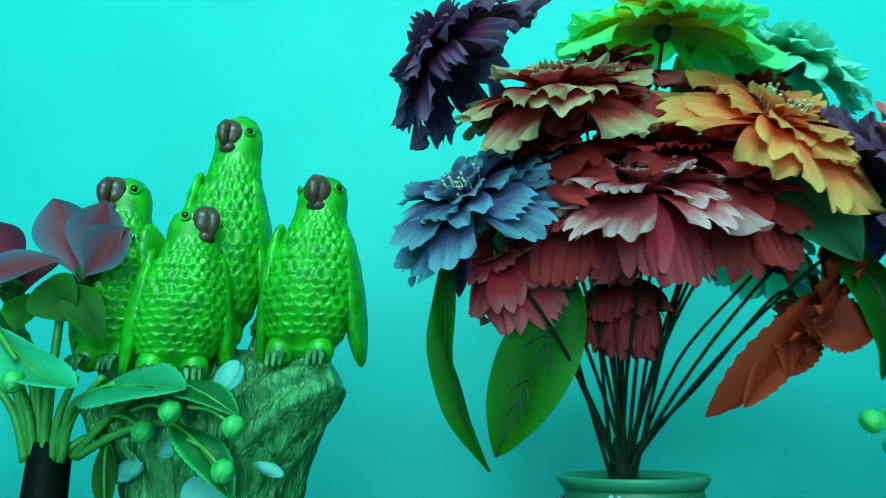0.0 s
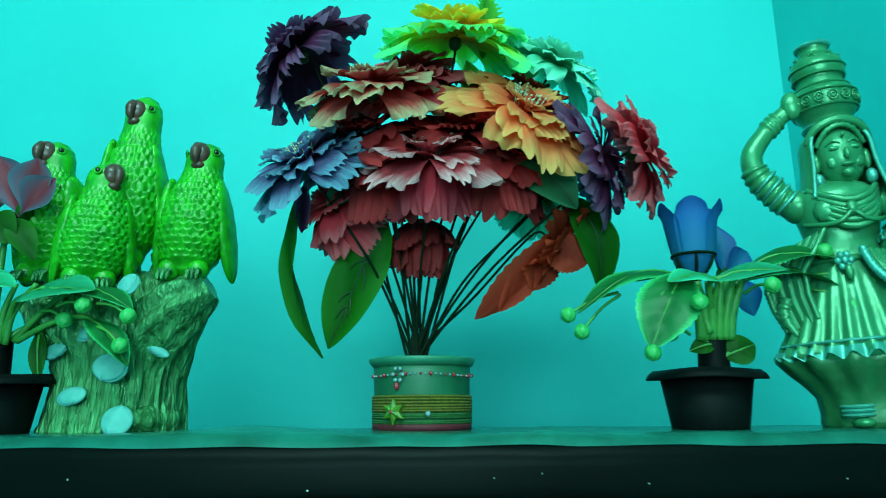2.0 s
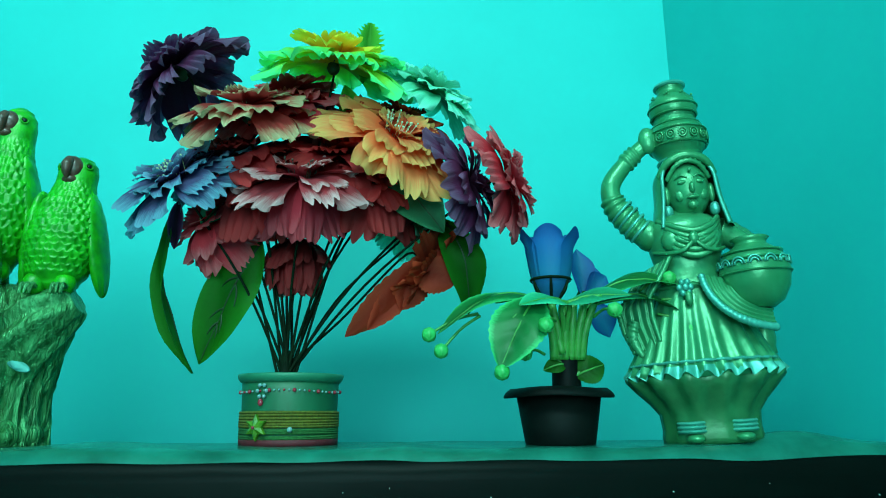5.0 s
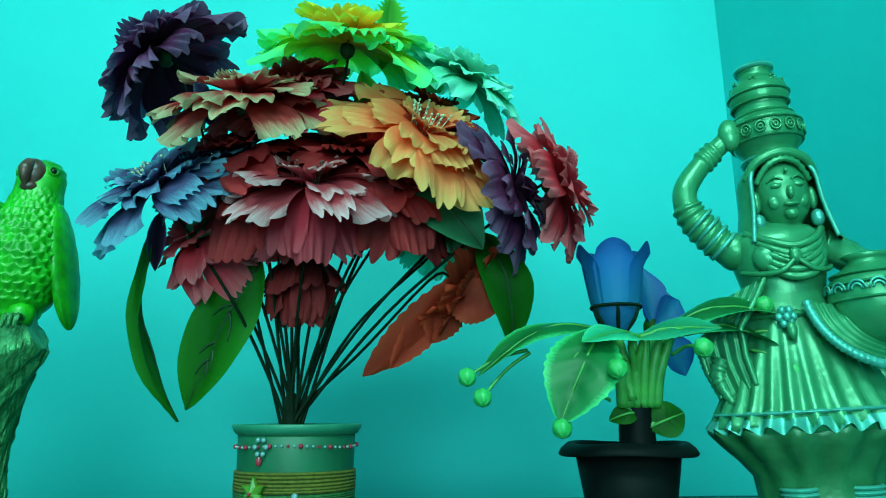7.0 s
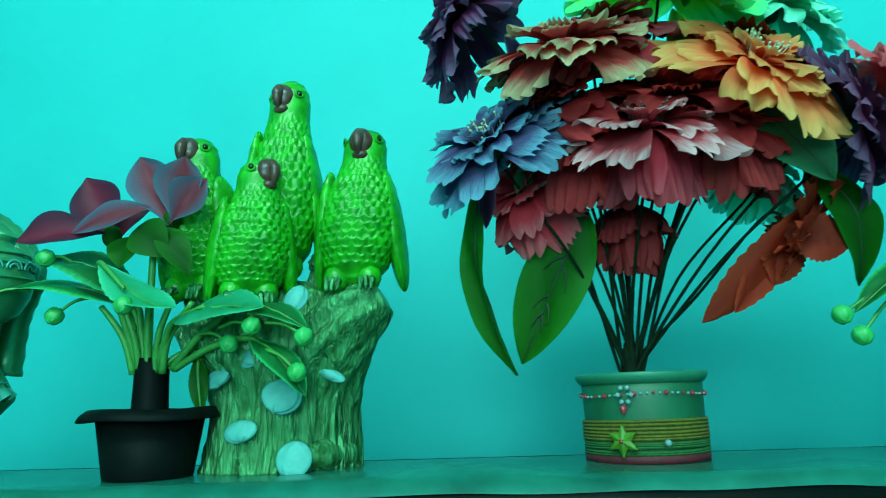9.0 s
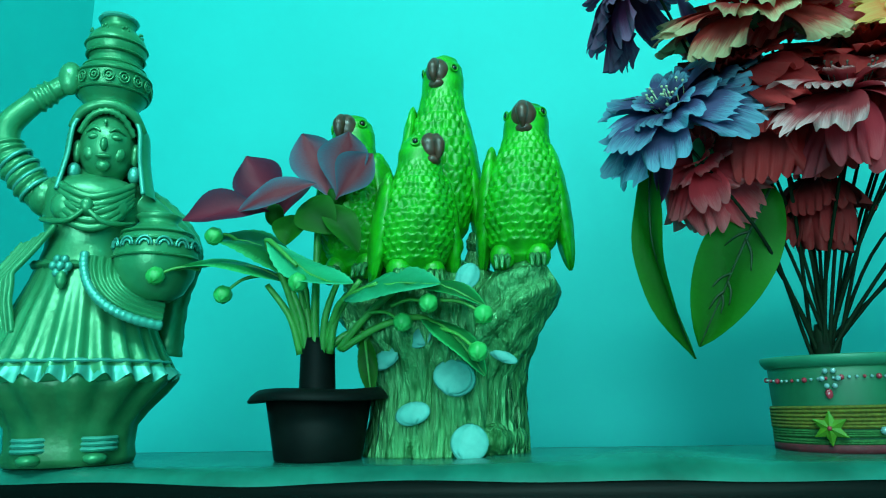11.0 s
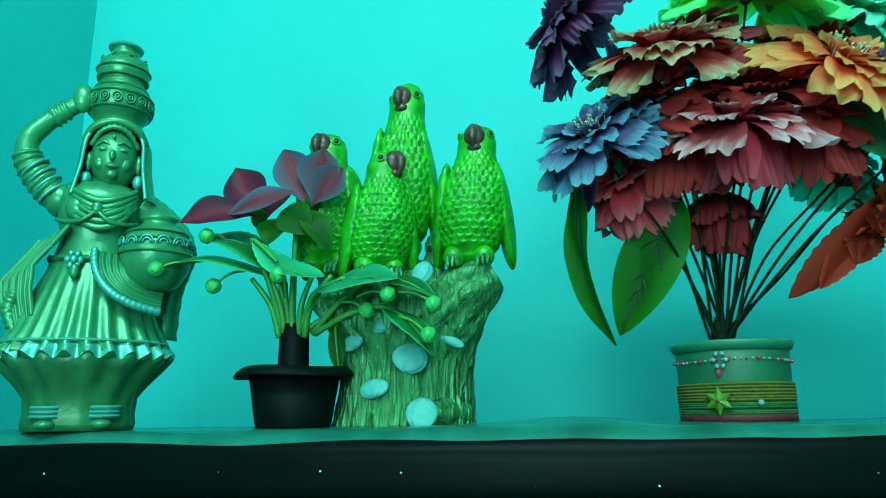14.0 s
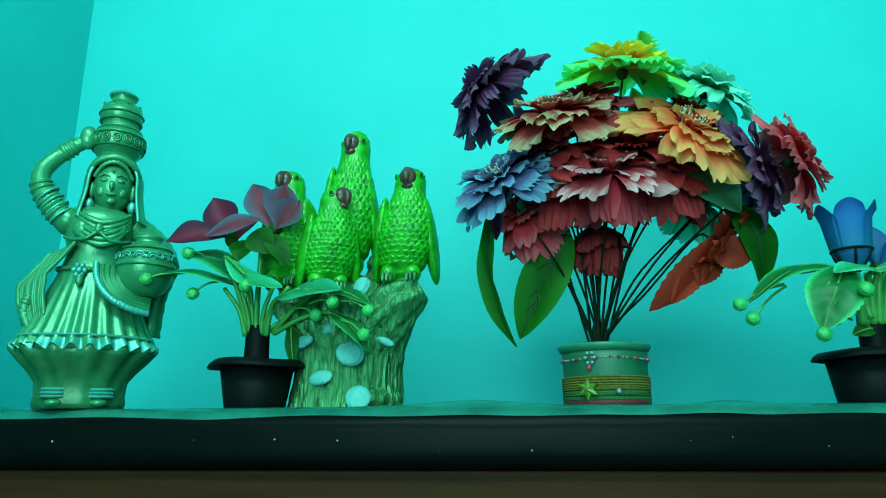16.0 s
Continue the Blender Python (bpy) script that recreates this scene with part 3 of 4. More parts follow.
# ---- parrots on a trunk ----
def parrots_on_trunk():
    b = Build()

    def scale_relief(a, s, rows, cols):
        """Overlapping scallops over the breast."""
        best = 0.0
        for k in (0, 1):
            r = math.floor(s * rows) + k
            c = (a * cols + 0.5 * (r % 2)) % 1.0 - 0.5
            d = (r - s * rows)
            e = d + 2.4 * c * c
            if 0 <= e < 1.0:
                best = max(best, (1 - e) ** 0.7 * (1 - 0.5 * (2 * c) ** 2))
        return best

    def parrot(foot, top, wide, yaw, head_yaw, head=0.0165):
        foot, top = Vector(foot), Vector(top)
        h = (top - foot).length
        prof = [(0.0, 0.3), (0.06, 0.62), (0.14, 0.83), (0.26, 0.97), (0.38, 1.0), (0.5, 0.93), (0.6, 0.8), (0.68, 0.68), (0.74, 0.61), (0.79, 0.58), (0.86, 0.575), (0.92, 0.52), (0.965, 0.38), (0.99, 0.2), (1.0, 0.05)]

        def radius(v):
            for (v0, r0), (v1, r1) in zip(prof, prof[1:]):
                if v <= v1:
                    f = (v - v0) / (v1 - v0)
                    f = f * f * (3 - 2 * f)
                    return (r0 + (r1 - r0) * f) * wide
            return 0.03 * wide

        turn = Matrix.Rotation(radians(yaw), 3, "Z")

        def skin(u, v):
            a = u * math.tau
            r = radius(v)
            front = max(0.0, -math.sin(a))
            k = 0.0
            if 0.1 < v < 0.8:
                fade = min(1, (v - 0.1) / 0.06, (0.8 - v) / 0.06)
                k = 0.0029 * fade * min(1, 0.3 + 1.3 * front) * scale_relief(u + 0.012 * noise.noise((u * 19, v * 21, 2)), v + 0.012 * noise.noise((u * 17, v * 19, 5)), 23, 22) * (1.0 if v < 0.66 else 0.5)
            p = Vector(((r + k) * math.cos(a), (r * 0.92 + k) * math.sin(a), 0))
            return foot.lerp(top, v) + turn @ p + turn @ Vector((0, -0.1 * wide * math.sin(v * math.pi), 0))

        b.slot = 0
        b.grid(skin, 176, 160, True, True)
        # folded wings with feather ridges, and the tail behind
        for s in (-1, 1):
            w = turn @ Vector((s * wide * 0.9, wide * 0.12, 0))
            b.ball(foot.lerp(top, 0.36) + w, (wide * 0.27, wide * 0.66, h * 0.37), turn @ Matrix.Rotation(radians(-s * 7), 3, "Y") @ Matrix.Rotation(radians(12), 3, "X"), 44, 48,
                   lambda u, v: 0.02 * math.sin(v * 48 + 3 * math.cos(u * 12)) * (v > 0.3) + 0.025 * math.sin(u * 50) * (v <= 0.3))
        b.ball(foot + turn @ Vector((0, wide * 0.55, -0.004)), (wide * 0.4, wide * 0.22, h * 0.3), turn @ Matrix.Rotation(radians(14), 3, "X"), 20, 14, lambda u, v: 0.05 * math.sin(u * 44))
        # head: beak, cere, eyes
        hc = foot.lerp(top, 0.875) + turn @ Vector((0, -0.05 * wide, 0))
        ht = Matrix.Rotation(radians(head_yaw), 3, "Z")
        r = wide * 0.575
        b.slot = 2
        b.ball(hc + ht @ Vector((0, -r * 0.66, r * 0.08)), (r * 0.56, r * 0.46, r * 0.68), ht, 24, 16)
        b.tube([hc + ht @ Vector((0, -r * 0.95, r * 0.5)), hc + ht @ Vector((0, -r * 1.2, r * 0.12)), hc + ht @ Vector((0, -r * 1.2, -r * 0.3)), hc + ht @ Vector((0, -r * 1.08, -r * 0.62))],
               [r * 0.22, r * 0.28, r * 0.2, r * 0.05], 14, 18)
        b.ball(hc + ht @ Vector((0, -r * 0.82, -r * 0.58)), (r * 0.38, r * 0.32, r * 0.26), ht, 16, 10)
        b.slot = 0
        for s in (-1, 1):
            e = hc + ht @ Vector((s * r * 0.8, -r * 0.5, r * 0.22))
            out = ht @ Vector((s * 0.85, -0.53, 0))
            rot = out.to_track_quat("Z", "Y").to_matrix()
            b.slot = 0
            b.tube([e + rot @ Vector((0.19 * r * math.cos(q), 0.17 * r * math.sin(q), 0.02 * r)) for q in [i * math.tau / 12 for i in range(13)]], [0.05 * r, 0.05 * r], 6, 20, cap=False)
            b.slot = 4
            b.ball(e, (0.13 * r, 0.12 * r, 0.1 * r), rot, 12, 8)
        # claws
        b.slot = 5
        for s in (-1, 1):
            for k in (-1, 0, 1):
                c = foot + turn @ Vector((s * wide * 0.42 + k * 0.0045, -wide * 0.6, 0.004))
                b.tube([c, c + turn @ Vector((0, -0.008, 0.001)), c + turn @ Vector((0, -0.012, -0.009))], [0.0028, 0.0027, 0.0012], 6, 8)
        b.slot = 0
        for s in (-1, 1):
            b.ball(foot + turn @ Vector((s * wide * 0.42, -wide * 0.4, 0.008)), (0.011, 0.012, 0.012), turn, 12, 8)

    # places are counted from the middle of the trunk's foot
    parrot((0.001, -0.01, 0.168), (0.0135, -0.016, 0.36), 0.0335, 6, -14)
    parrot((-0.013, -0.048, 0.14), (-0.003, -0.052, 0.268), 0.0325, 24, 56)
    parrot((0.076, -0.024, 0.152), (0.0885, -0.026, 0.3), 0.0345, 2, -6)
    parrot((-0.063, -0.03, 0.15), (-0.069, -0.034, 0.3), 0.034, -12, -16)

    def bark(u, v):
        k = noise.noise((math.cos(u * math.tau) * 6, math.sin(u * math.tau) * 6, v * 2.2)) + 0.8 * noise.noise((math.cos(u * math.tau) * 14, math.sin(u * math.tau) * 14, v * 3))
        return 1 + 0.06 - 0.15 * abs(k) * 1.6 + 0.05 * math.sin(u * math.tau * 3 + 1)

    b.slot = 1
    rows = [(0.069, 0.0), (0.068, 0.012), (0.065, 0.03), (0.0645, 0.05), (0.066, 0.065), (0.07, 0.08), (0.075, 0.093), (0.077, 0.108), (0.074, 0.122), (0.064, 0.14), (0.05, 0.155), (0.03, 0.165)]

    def trunk(u, v):
        s = v * (len(rows) - 1)
        i = min(int(s), len(rows) - 2)
        r = (rows[i][0] + (rows[i + 1][0] - rows[i][0]) * (s - i)) * bark(u, v)
        z = rows[i][1] + (rows[i + 1][1] - rows[i][1]) * (s - i)
        a = u * math.tau
        return Vector((r * math.cos(a) + 0.004 * math.sin(z * 30), 0.78 * r * math.sin(a), z))

    b.grid(trunk, 150, 60, True, True)

    def ridged(u, v):
        return 1 + 0.16 * math.sin(u * math.tau * 7 + v * 5) * math.sin(u * 9 + 1) + 0.05 * noise.noise((u * 5, v * 9, 0))

    b.tube([(0.03, -0.01, 0.07), (0.05, -0.018, 0.105), (0.072, -0.024, 0.128), (0.09, -0.026, 0.14), (0.1, -0.026, 0.146)], [0.03, 0.033, 0.029, 0.023, 0.016], 46, 40, ridged)
    b.tube([(0.05, 0.0, 0.02), (0.055, -0.004, 0.06), (0.066, -0.006, 0.095), (0.074, -0.008, 0.12)], [0.013, 0.014, 0.018, 0.018], 30, 30, ridged)
    b.tube([(0.03, 0.0, 0.12), (0.034, 0.008, 0.16), (0.044, 0.012, 0.195), (0.054, 0.012, 0.225)], [0.017, 0.012, 0.011, 0.009], 20, 30, ridged)
    b.tube([(0.03, 0.004, 0.185), (0.05, 0.0, 0.178), (0.062, -0.004, 0.16)], [0.009, 0.01, 0.011], 16, 16, ridged)
    b.tube([(-0.03, -0.03, 0.09), (-0.055, -0.035, 0.115), (-0.075, -0.03, 0.128)], [0.022, 0.022, 0.014], 30, 24, ridged)
    b.tube([(-0.04, -0.02, 0.12), (-0.06, -0.012, 0.145), (-0.075, -0.008, 0.155)], [0.022, 0.022, 0.016], 30, 24, ridged)
    b.ball((0.03, 0.0, 0.012), (0.042, 0.05, 0.02), None, 40, 14, lambda u, v: 0.08 * math.sin(u * 60))
    # pale discs set into the bark
    b.slot = 3
    for x, z, rx, rz, tilt in ((0.021, 0.062, 0.0165, 0.014, 20), (-0.012, 0.035, 0.0135, 0.0088, -12), (0.031, 0.012, 0.0145, 0.014, 15), (-0.005, 0.094, 0.0098, 0.0078, -35),
                               (-0.036, 0.078, 0.0135, 0.0075, -30), (0.036, 0.14, 0.009, 0.0115, 25), (0.059, 0.078, 0.012, 0.0045, 25)):
        y = -0.78 * 0.0725 * math.sqrt(max(0.1, 1 - (x / 0.08) ** 2)) - 0.002 - (0.014 if z > 0.12 else 0)
        turn = Matrix.Rotation(radians(tilt), 3, "Y") @ Matrix.Rotation(radians(-18), 3, "X")
        b.ball((x, y, z), (rx, 0.003, rz), turn, 26, 12, lambda u, v: 0.06 * math.sin(u * 25 + x * 900) + 0.05 * math.sin(u * 44 + z * 700))
    return b


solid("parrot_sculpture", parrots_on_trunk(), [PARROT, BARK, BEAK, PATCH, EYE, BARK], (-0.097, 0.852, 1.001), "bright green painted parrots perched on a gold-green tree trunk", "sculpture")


# ---- decorated cup ----
CX, CY = 0.221, 0.847
cup = thing("decorated_cup", (CX, CY, 1.001), "green painted cup wrapped in yarn and beads holding the bouquet", "cup")
b = Build()
b.lathe([(0.0, 0.0), (0.047, 0.0), (0.0478, 0.002), (0.0492, 0.05), (0.0497, 0.0655), (0.0478, 0.0655), (0.046, 0.004), (0.0, 0.004)], 72, cap=False)
part("body", b, CUP, cup)
b = Build()
b.lathe([(0.0496, 0.0625), (0.0512, 0.063), (0.0538, 0.0665), (0.0546, 0.0695), (0.054, 0.071), (0.0525, 0.0705), (0.0505, 0.068), (0.0478, 0.066)], 72, cap=False)
part("rim", b, CUPRIM, cup, "pale green flared rim")
b = Build()
b.lathe([(0.0, 0.057), (0.02, 0.058), (0.0465, 0.056)], 32, cap=False)
part("filler", b, STEM, cup)
for k in range(6):
    b = Build()
    b.ring((0, 0, 0.0192 + 0.0026 * k), 0.0496, 0.0496, 0.0017, 0.012 * math.sin(k), 72, 6)
    part("yarn_strand", b, YARN, cup, "ochre yellow yarn strand")
for k in range(6):
    b = Build()
    b.ring((0, 0, 0.0078 + 0.0022 * k), 0.0492, 0.0492, 0.0016, 0.02 * math.sin(k * 2.0), 72, 6)
    part("green_strand", b, GRIBBON, cup, "dark green yarn strand")
b = Build()
b.lathe([(0.0483, 0.0005), (0.0502, 0.001), (0.0504, 0.0065), (0.0484, 0.0075)], 72, cap=False)
part("ribbon", b, RRIBBON, cup, "dark red ribbon round the foot")
b = Build()
b.ball((0, 0, 0), (0.0017, 0.0017, 0.0017), seg=8, rings=6)
red_bead = b.mesh("bead", REDBEAD)
b = Build()
b.ball((0, 0, 0), (0.0016, 0.0016, 0.0016), seg=8, rings=6)
clear_bead = b.mesh("bead", CLEARBEAD)
for k in range(64):
    a = k * math.tau / 64
    m = pose(0.0508 * math.cos(a), 0.0508 * math.sin(a), 0.0535 + 0.0009 * math.sin(3 * a))
    part("bead", red_bead if k % 5 in (0, 3) else clear_bead, None, cup, "", m @ Matrix.Scale(0.75 if k % 5 else 1.2, 4))


def on_cup(a, z, out=0.051):
    return Vector((out * math.cos(radians(a)), out * math.sin(radians(a)), z)), Matrix.Rotation(radians(a + 90), 3, "Z")


for k in range(6):
    c, r = on_cup(245, 0.0535)
    part("gem", clear_bead, None, cup, "", Matrix.Translation(c + r @ Vector((0.0052 * math.cos(k * 1.047), -0.001, 0.0062 * math.sin(k * 1.047)))) @ Matrix.Scale(1.3, 4))
c, r = on_cup(243, 0.0425)
part("gem", red_bead, None, cup, "dark drop bead", Matrix.Translation(c) @ Matrix.Diagonal((1.6, 1, 2.2, 1)))
c, r = on_cup(278, 0.0165, 0.0522)
part("gem", clear_bead, None, cup, "", Matrix.Translation(c) @ Matrix.Scale(1.8, 4))
b = Build()
c, r = on_cup(241, 0.0185, 0.0545)
rim = []
for k in range(12):
    q, s = k * math.pi / 6 + math.pi / 2, 0.0128 if k % 2 == 0 else 0.0066
    rim.append((c + r @ Vector((s * math.cos(q), -0.0002, s * math.sin(q))), c + r @ Vector((s * math.cos(q), 0.003, s * math.sin(q)))))
mid = b.bm.verts.new(c + r @ Vector((0, -0.0035, 0)))
fr, bk = [b.bm.verts.new(p) for p, _ in rim], [b.bm.verts.new(p) for _, p in rim]
for k in range(12):
    j = (k + 1) % 12
    b.bm.faces.new((mid, fr[k], fr[j]))
    b.bm.faces.new((fr[k], bk[k], bk[j], fr[j]))
star = part("star", b, STAR, cup, "yellow-green plastic star")
part("gem", red_bead, None, star, "red bead", Matrix.Translation(c + r @ Vector((0, -0.0035, 0))))


# ---- cloth flowers ----
def petal_mesh(name, mat, length, width, lobes=3, cup_up=0.2, droop=0.3, seed=0, deep=0.1, notch=5):
    """One petal along +x with a lobed, ruffled rim."""
    b = Build()

    def fn(u, v):
        w = 2 * u - 1
        shape = 0.2 + 0.8 * math.sin(min(1.0, 1.15 * v) * math.pi / 2) - 0.1 * v**10
        lobe = abs(math.cos(w * math.pi * lobes / 2)) ** 0.5
        edge = v**6 * (deep * (lobe - 0.6) - 0.12 * w * w + 0.03 * math.sin(w * 3 + seed))
        x = length * (v + edge * 0.9)
        y = width * 0.5 * w * shape
        z = cup_up * length * (v - 0.4 * v * v) - droop * length * v**2.4 + 0.05 * width * w * w + 0.03 * length * v * v * math.sin(w * math.pi * 1.5 + seed) + 0.03 * length * v * v * math.sin(w * 5 + 2 * seed) + 0.05 * length * v**5 * math.sin(w * math.pi * lobes + seed) * 0.6
        return Vector((x, y, z))

    b.grid(fn, 37, 13)
    return b.mesh(name, mat)


def flower(parent, at, normal, size, mat, rings, stamens=None, seed=0, spin=0.0):
    """A flower head: a green heart with rings of petals as its sub-parts. rings: (count, length, width, lift, cup, droop)."""
    rnd = random.Random(seed)
    q = Vector(normal).normalized().to_track_quat("Z", "Y").to_matrix().to_4x4()
    m = Matrix.Translation(at) @ q @ Matrix.Rotation(spin, 4, "Z")
    b = Build()
    b.ball((0, 0, -0.005), (0.007, 0.007, 0.008), seg=12, rings=8)
    head = part("flower_head", b, LEAFVEIN, parent, "", m)
    for k, (count, length, width, lift, cup_up, droop) in enumerate(rings):
        cloth = mat[min(k, len(mat) - 1)] if isinstance(mat, list) else mat
        meshes = [petal_mesh("petal", cloth, size * length, size * width, 5 if (k + j) % 2 == 0 else 3, cup_up, droop, seed + 3.1 * j + k, 0.17 + 0.04 * j) for j in range(2)]
        for i in range(count):
            a = (i + 0.5 * k + 0.25 * rnd.uniform(-1, 1)) * math.tau / count
            tip = rnd.uniform(-9, 9)
            pm = Matrix.Rotation(a, 4, "Z") @ pose(0.003, 0, 0.0015 * k, 0, -lift + tip, 0) @ pose(0, 0, 0, rnd.uniform(-10, 10)) @ Matrix.Scale(rnd.uniform(0.9, 1.08), 4)
            part("petal", meshes[i % 2], None, head, "", pm)
    if stamens:
        b = Build()
        for i in range(26):
            a, r = rnd.uniform(0, math.tau), size * rnd.uniform(0.02, 0.16)
            h = size * rnd.uniform(0.22, 0.36)
            p0, p1 = Vector((r * math.cos(a), r * math.sin(a), 0)), Vector((1.7 * r * math.cos(a), 1.7 * r * math.sin(a), h))
            b.tube([p0, p1], [0.0005, 0.0004], 4, 2)
            b.ball(p1, (0.0012, 0.0012, 0.0014), seg=6, rings=4)
        part("stamen_tuft", b, stamens, head, "tuft of thread stamens")
    return head


FULL = [(9, 1.0, 0.62, 2, 0.1, 0.3), (8, 0.86, 0.56, 14, 0.14, 0.28), (7, 0.66, 0.46, 28, 0.16, 0.25), (6, 0.42, 0.34, 48, 0.18, 0.2)]
WIDE = [(9, 1.0, 0.64, -2, 0.1, 0.3), (8, 0.85, 0.58, 10, 0.12, 0.28), (7, 0.64, 0.46, 24, 0.16, 0.24), (6, 0.42, 0.34, 46, 0.18, 0.2)]
DROOP = [(9, 1.0, 0.66, -20, 0.12, 0.44), (8, 0.84, 0.58, 0, 0.14, 0.34), (7, 0.62, 0.46, 22, 0.18, 0.25), (6, 0.4, 0.34, 44, 0.18, 0.2)]
RAGGED = [(9, 1.08, 0.46, -10, 0.1, 0.38), (9, 0.95, 0.54, 0, 0.12, 0.3), (8, 0.8, 0.54, 8, 0.14, 0.28), (7, 0.55, 0.42, 30, 0.18, 0.2)]
PENDENT = [(8, 0.95, 0.56, -30, 0.1, 0.42), (10, 0.98, 0.5, -4, 0.1, 0.26), (8, 0.74, 0.44, 12, 0.14, 0.24), (6, 0.46, 0.34, 40, 0.18, 0.2)]
HANG = [(10, 1.0, 0.6, -48, 0.1, 0.45), (8, 0.8, 0.55, -32, 0.1, 0.35)]
BX, BY, BZ = 0.214, 0.847, 1.058
bouquet = thing("artificial_bouquet", (BX, BY, BZ), "bouquet of multicoloured cloth zinnias and leaves standing in a cup", "artificial flowers")
heads = [
    ((0.09, 0.8, 1.394), (-0.72, -0.08, 0.68), 0.07, PURPLE, RAGGED, None, 0.3),
    ((0.173, 0.775, 1.338), (-0.08, -0.42, 0.9), 0.074, REDCREAM, WIDE, STAMEN, 0.0),
    ((0.258, 0.79, 1.405), (0.08, -0.28, 0.95), 0.079, [YELGREEN, YELGREEN, YELLOW, YELLOW], WIDE, DSTAMEN, 0.5),
    ((0.368, 0.83, 1.392), (0.5, -0.35, 0.8), 0.068, MINT, WIDE, None, 0.2),
    ((0.325, 0.782, 1.314), (0.38, -0.66, 0.64), 0.077, ORANGE, WIDE, STAMEN, 0.4),
    ((0.106, 0.785, 1.262), (-0.42, -0.62, 0.66), 0.066, BLUE, FULL, STAMEN, 0.1),
    ((0.232, 0.775, 1.262), (0.02, -0.4, 0.9), 0.07, [DEEPPINK, PINK], PENDENT, DSTAMEN, 0.25),
    ((0.404, 0.808, 1.276), (0.88, -0.32, 0.34), 0.07, PURPLE, WIDE, None, 0.0),
    ((0.443, 0.79, 1.276), (0.9, -0.3, 0.3), 0.063, RED, WIDE, None, 0.6),
    ((0.132, 0.825, 1.232), (-0.4, -0.55, 0.4), 0.055, RED, DROOP, None, 0.0),
    ((0.222, 0.835, 1.216), (0, -0.1, 1), 0.056, DKRED, HANG, None, 0.0),
    ((0.362, 0.84, 1.19), (0.8, -0.05, -0.45), 0.05, RUST, FULL[:2], DSTAMEN, 0.2),
    ((0.262, 0.815, 1.305), (0.0, -0.5, 0.85), 0.08, DKRED, WIDE, None, 0.1),
    ((0.2, 0.82, 1.362), (-0.1, -0.5, 0.8), 0.074, RED, WIDE, None, 0.3),
    ((0.303, 0.805, 1.272), (0.15, -0.5, 0.85), 0.068, DKRED, DROOP, None, 0.7),
    ((0.19, 0.81, 1.276), (-0.15, -0.5, 0.85), 0.07, DKRED, DROOP, None, 0.4),
    ((0.305, 0.83, 1.352), (0.1, -0.5, 0.85), 0.07, RED, WIDE, None, 0.8),
    ((0.345, 0.87, 1.252), (0.3, 0.2, 0.9), 0.045, MINT, DROOP, None, 0.8),
    ((0.165, 0.812, 1.302), (-0.3, -0.5, 0.8), 0.072, DKRED, WIDE, None, 0.5),
    ((0.21, 0.825, 1.378), (-0.25, -0.25, 0.9), 0.058, RED, WIDE, None, 0.2),
    ((0.135, 0.815, 1.288), (-0.5, -0.4, 0.75), 0.055, BLUE, WIDE, None, 0.9),
    ((0.335, 0.82, 1.35), (0.3, -0.4, 0.85), 0.058, RUST, WIDE, None, 0.1),
]
for i, (at, nrm, size, mat, rings, st, spin) in enumerate(heads):
    flower(bouquet, Vector(at) - Vector((BX, BY, BZ)), nrm, size, mat, rings, st, i + 1, spin)
    end = Vector(at) - Vector((BX, BY, BZ)) - 0.006 * Vector(nrm).normalized()
    k = (i - 8) * 0.0005
    low = Vector((k, 0.006 * math.sin(i * 2.4), 0))
    b = Build()
    mid = low.lerp(end, 0.5) + Vector((-0.09 * end.x, 0, 0.008))
    knee = end - 0.02 * Vector(nrm).normalized()
    b.tube([low, low + Vector((0.07 * end.x, 0, 0.03)), mid, knee, end], [0.0021, 0.0016, 0.0014, 0.0013, 0.0013], 7, 22)
    part("stem", b, STEM, bouquet)
# bound foot of the stems
b = Build()
b.lathe([(0.0078, 0.0), (0.0076, 0.012), (0.0068, 0.022), (0.0055, 0.034), (0.004, 0.04)], 18)
part("stem_binding", b, STEM, bouquet, "dark wrapped foot of the stems")


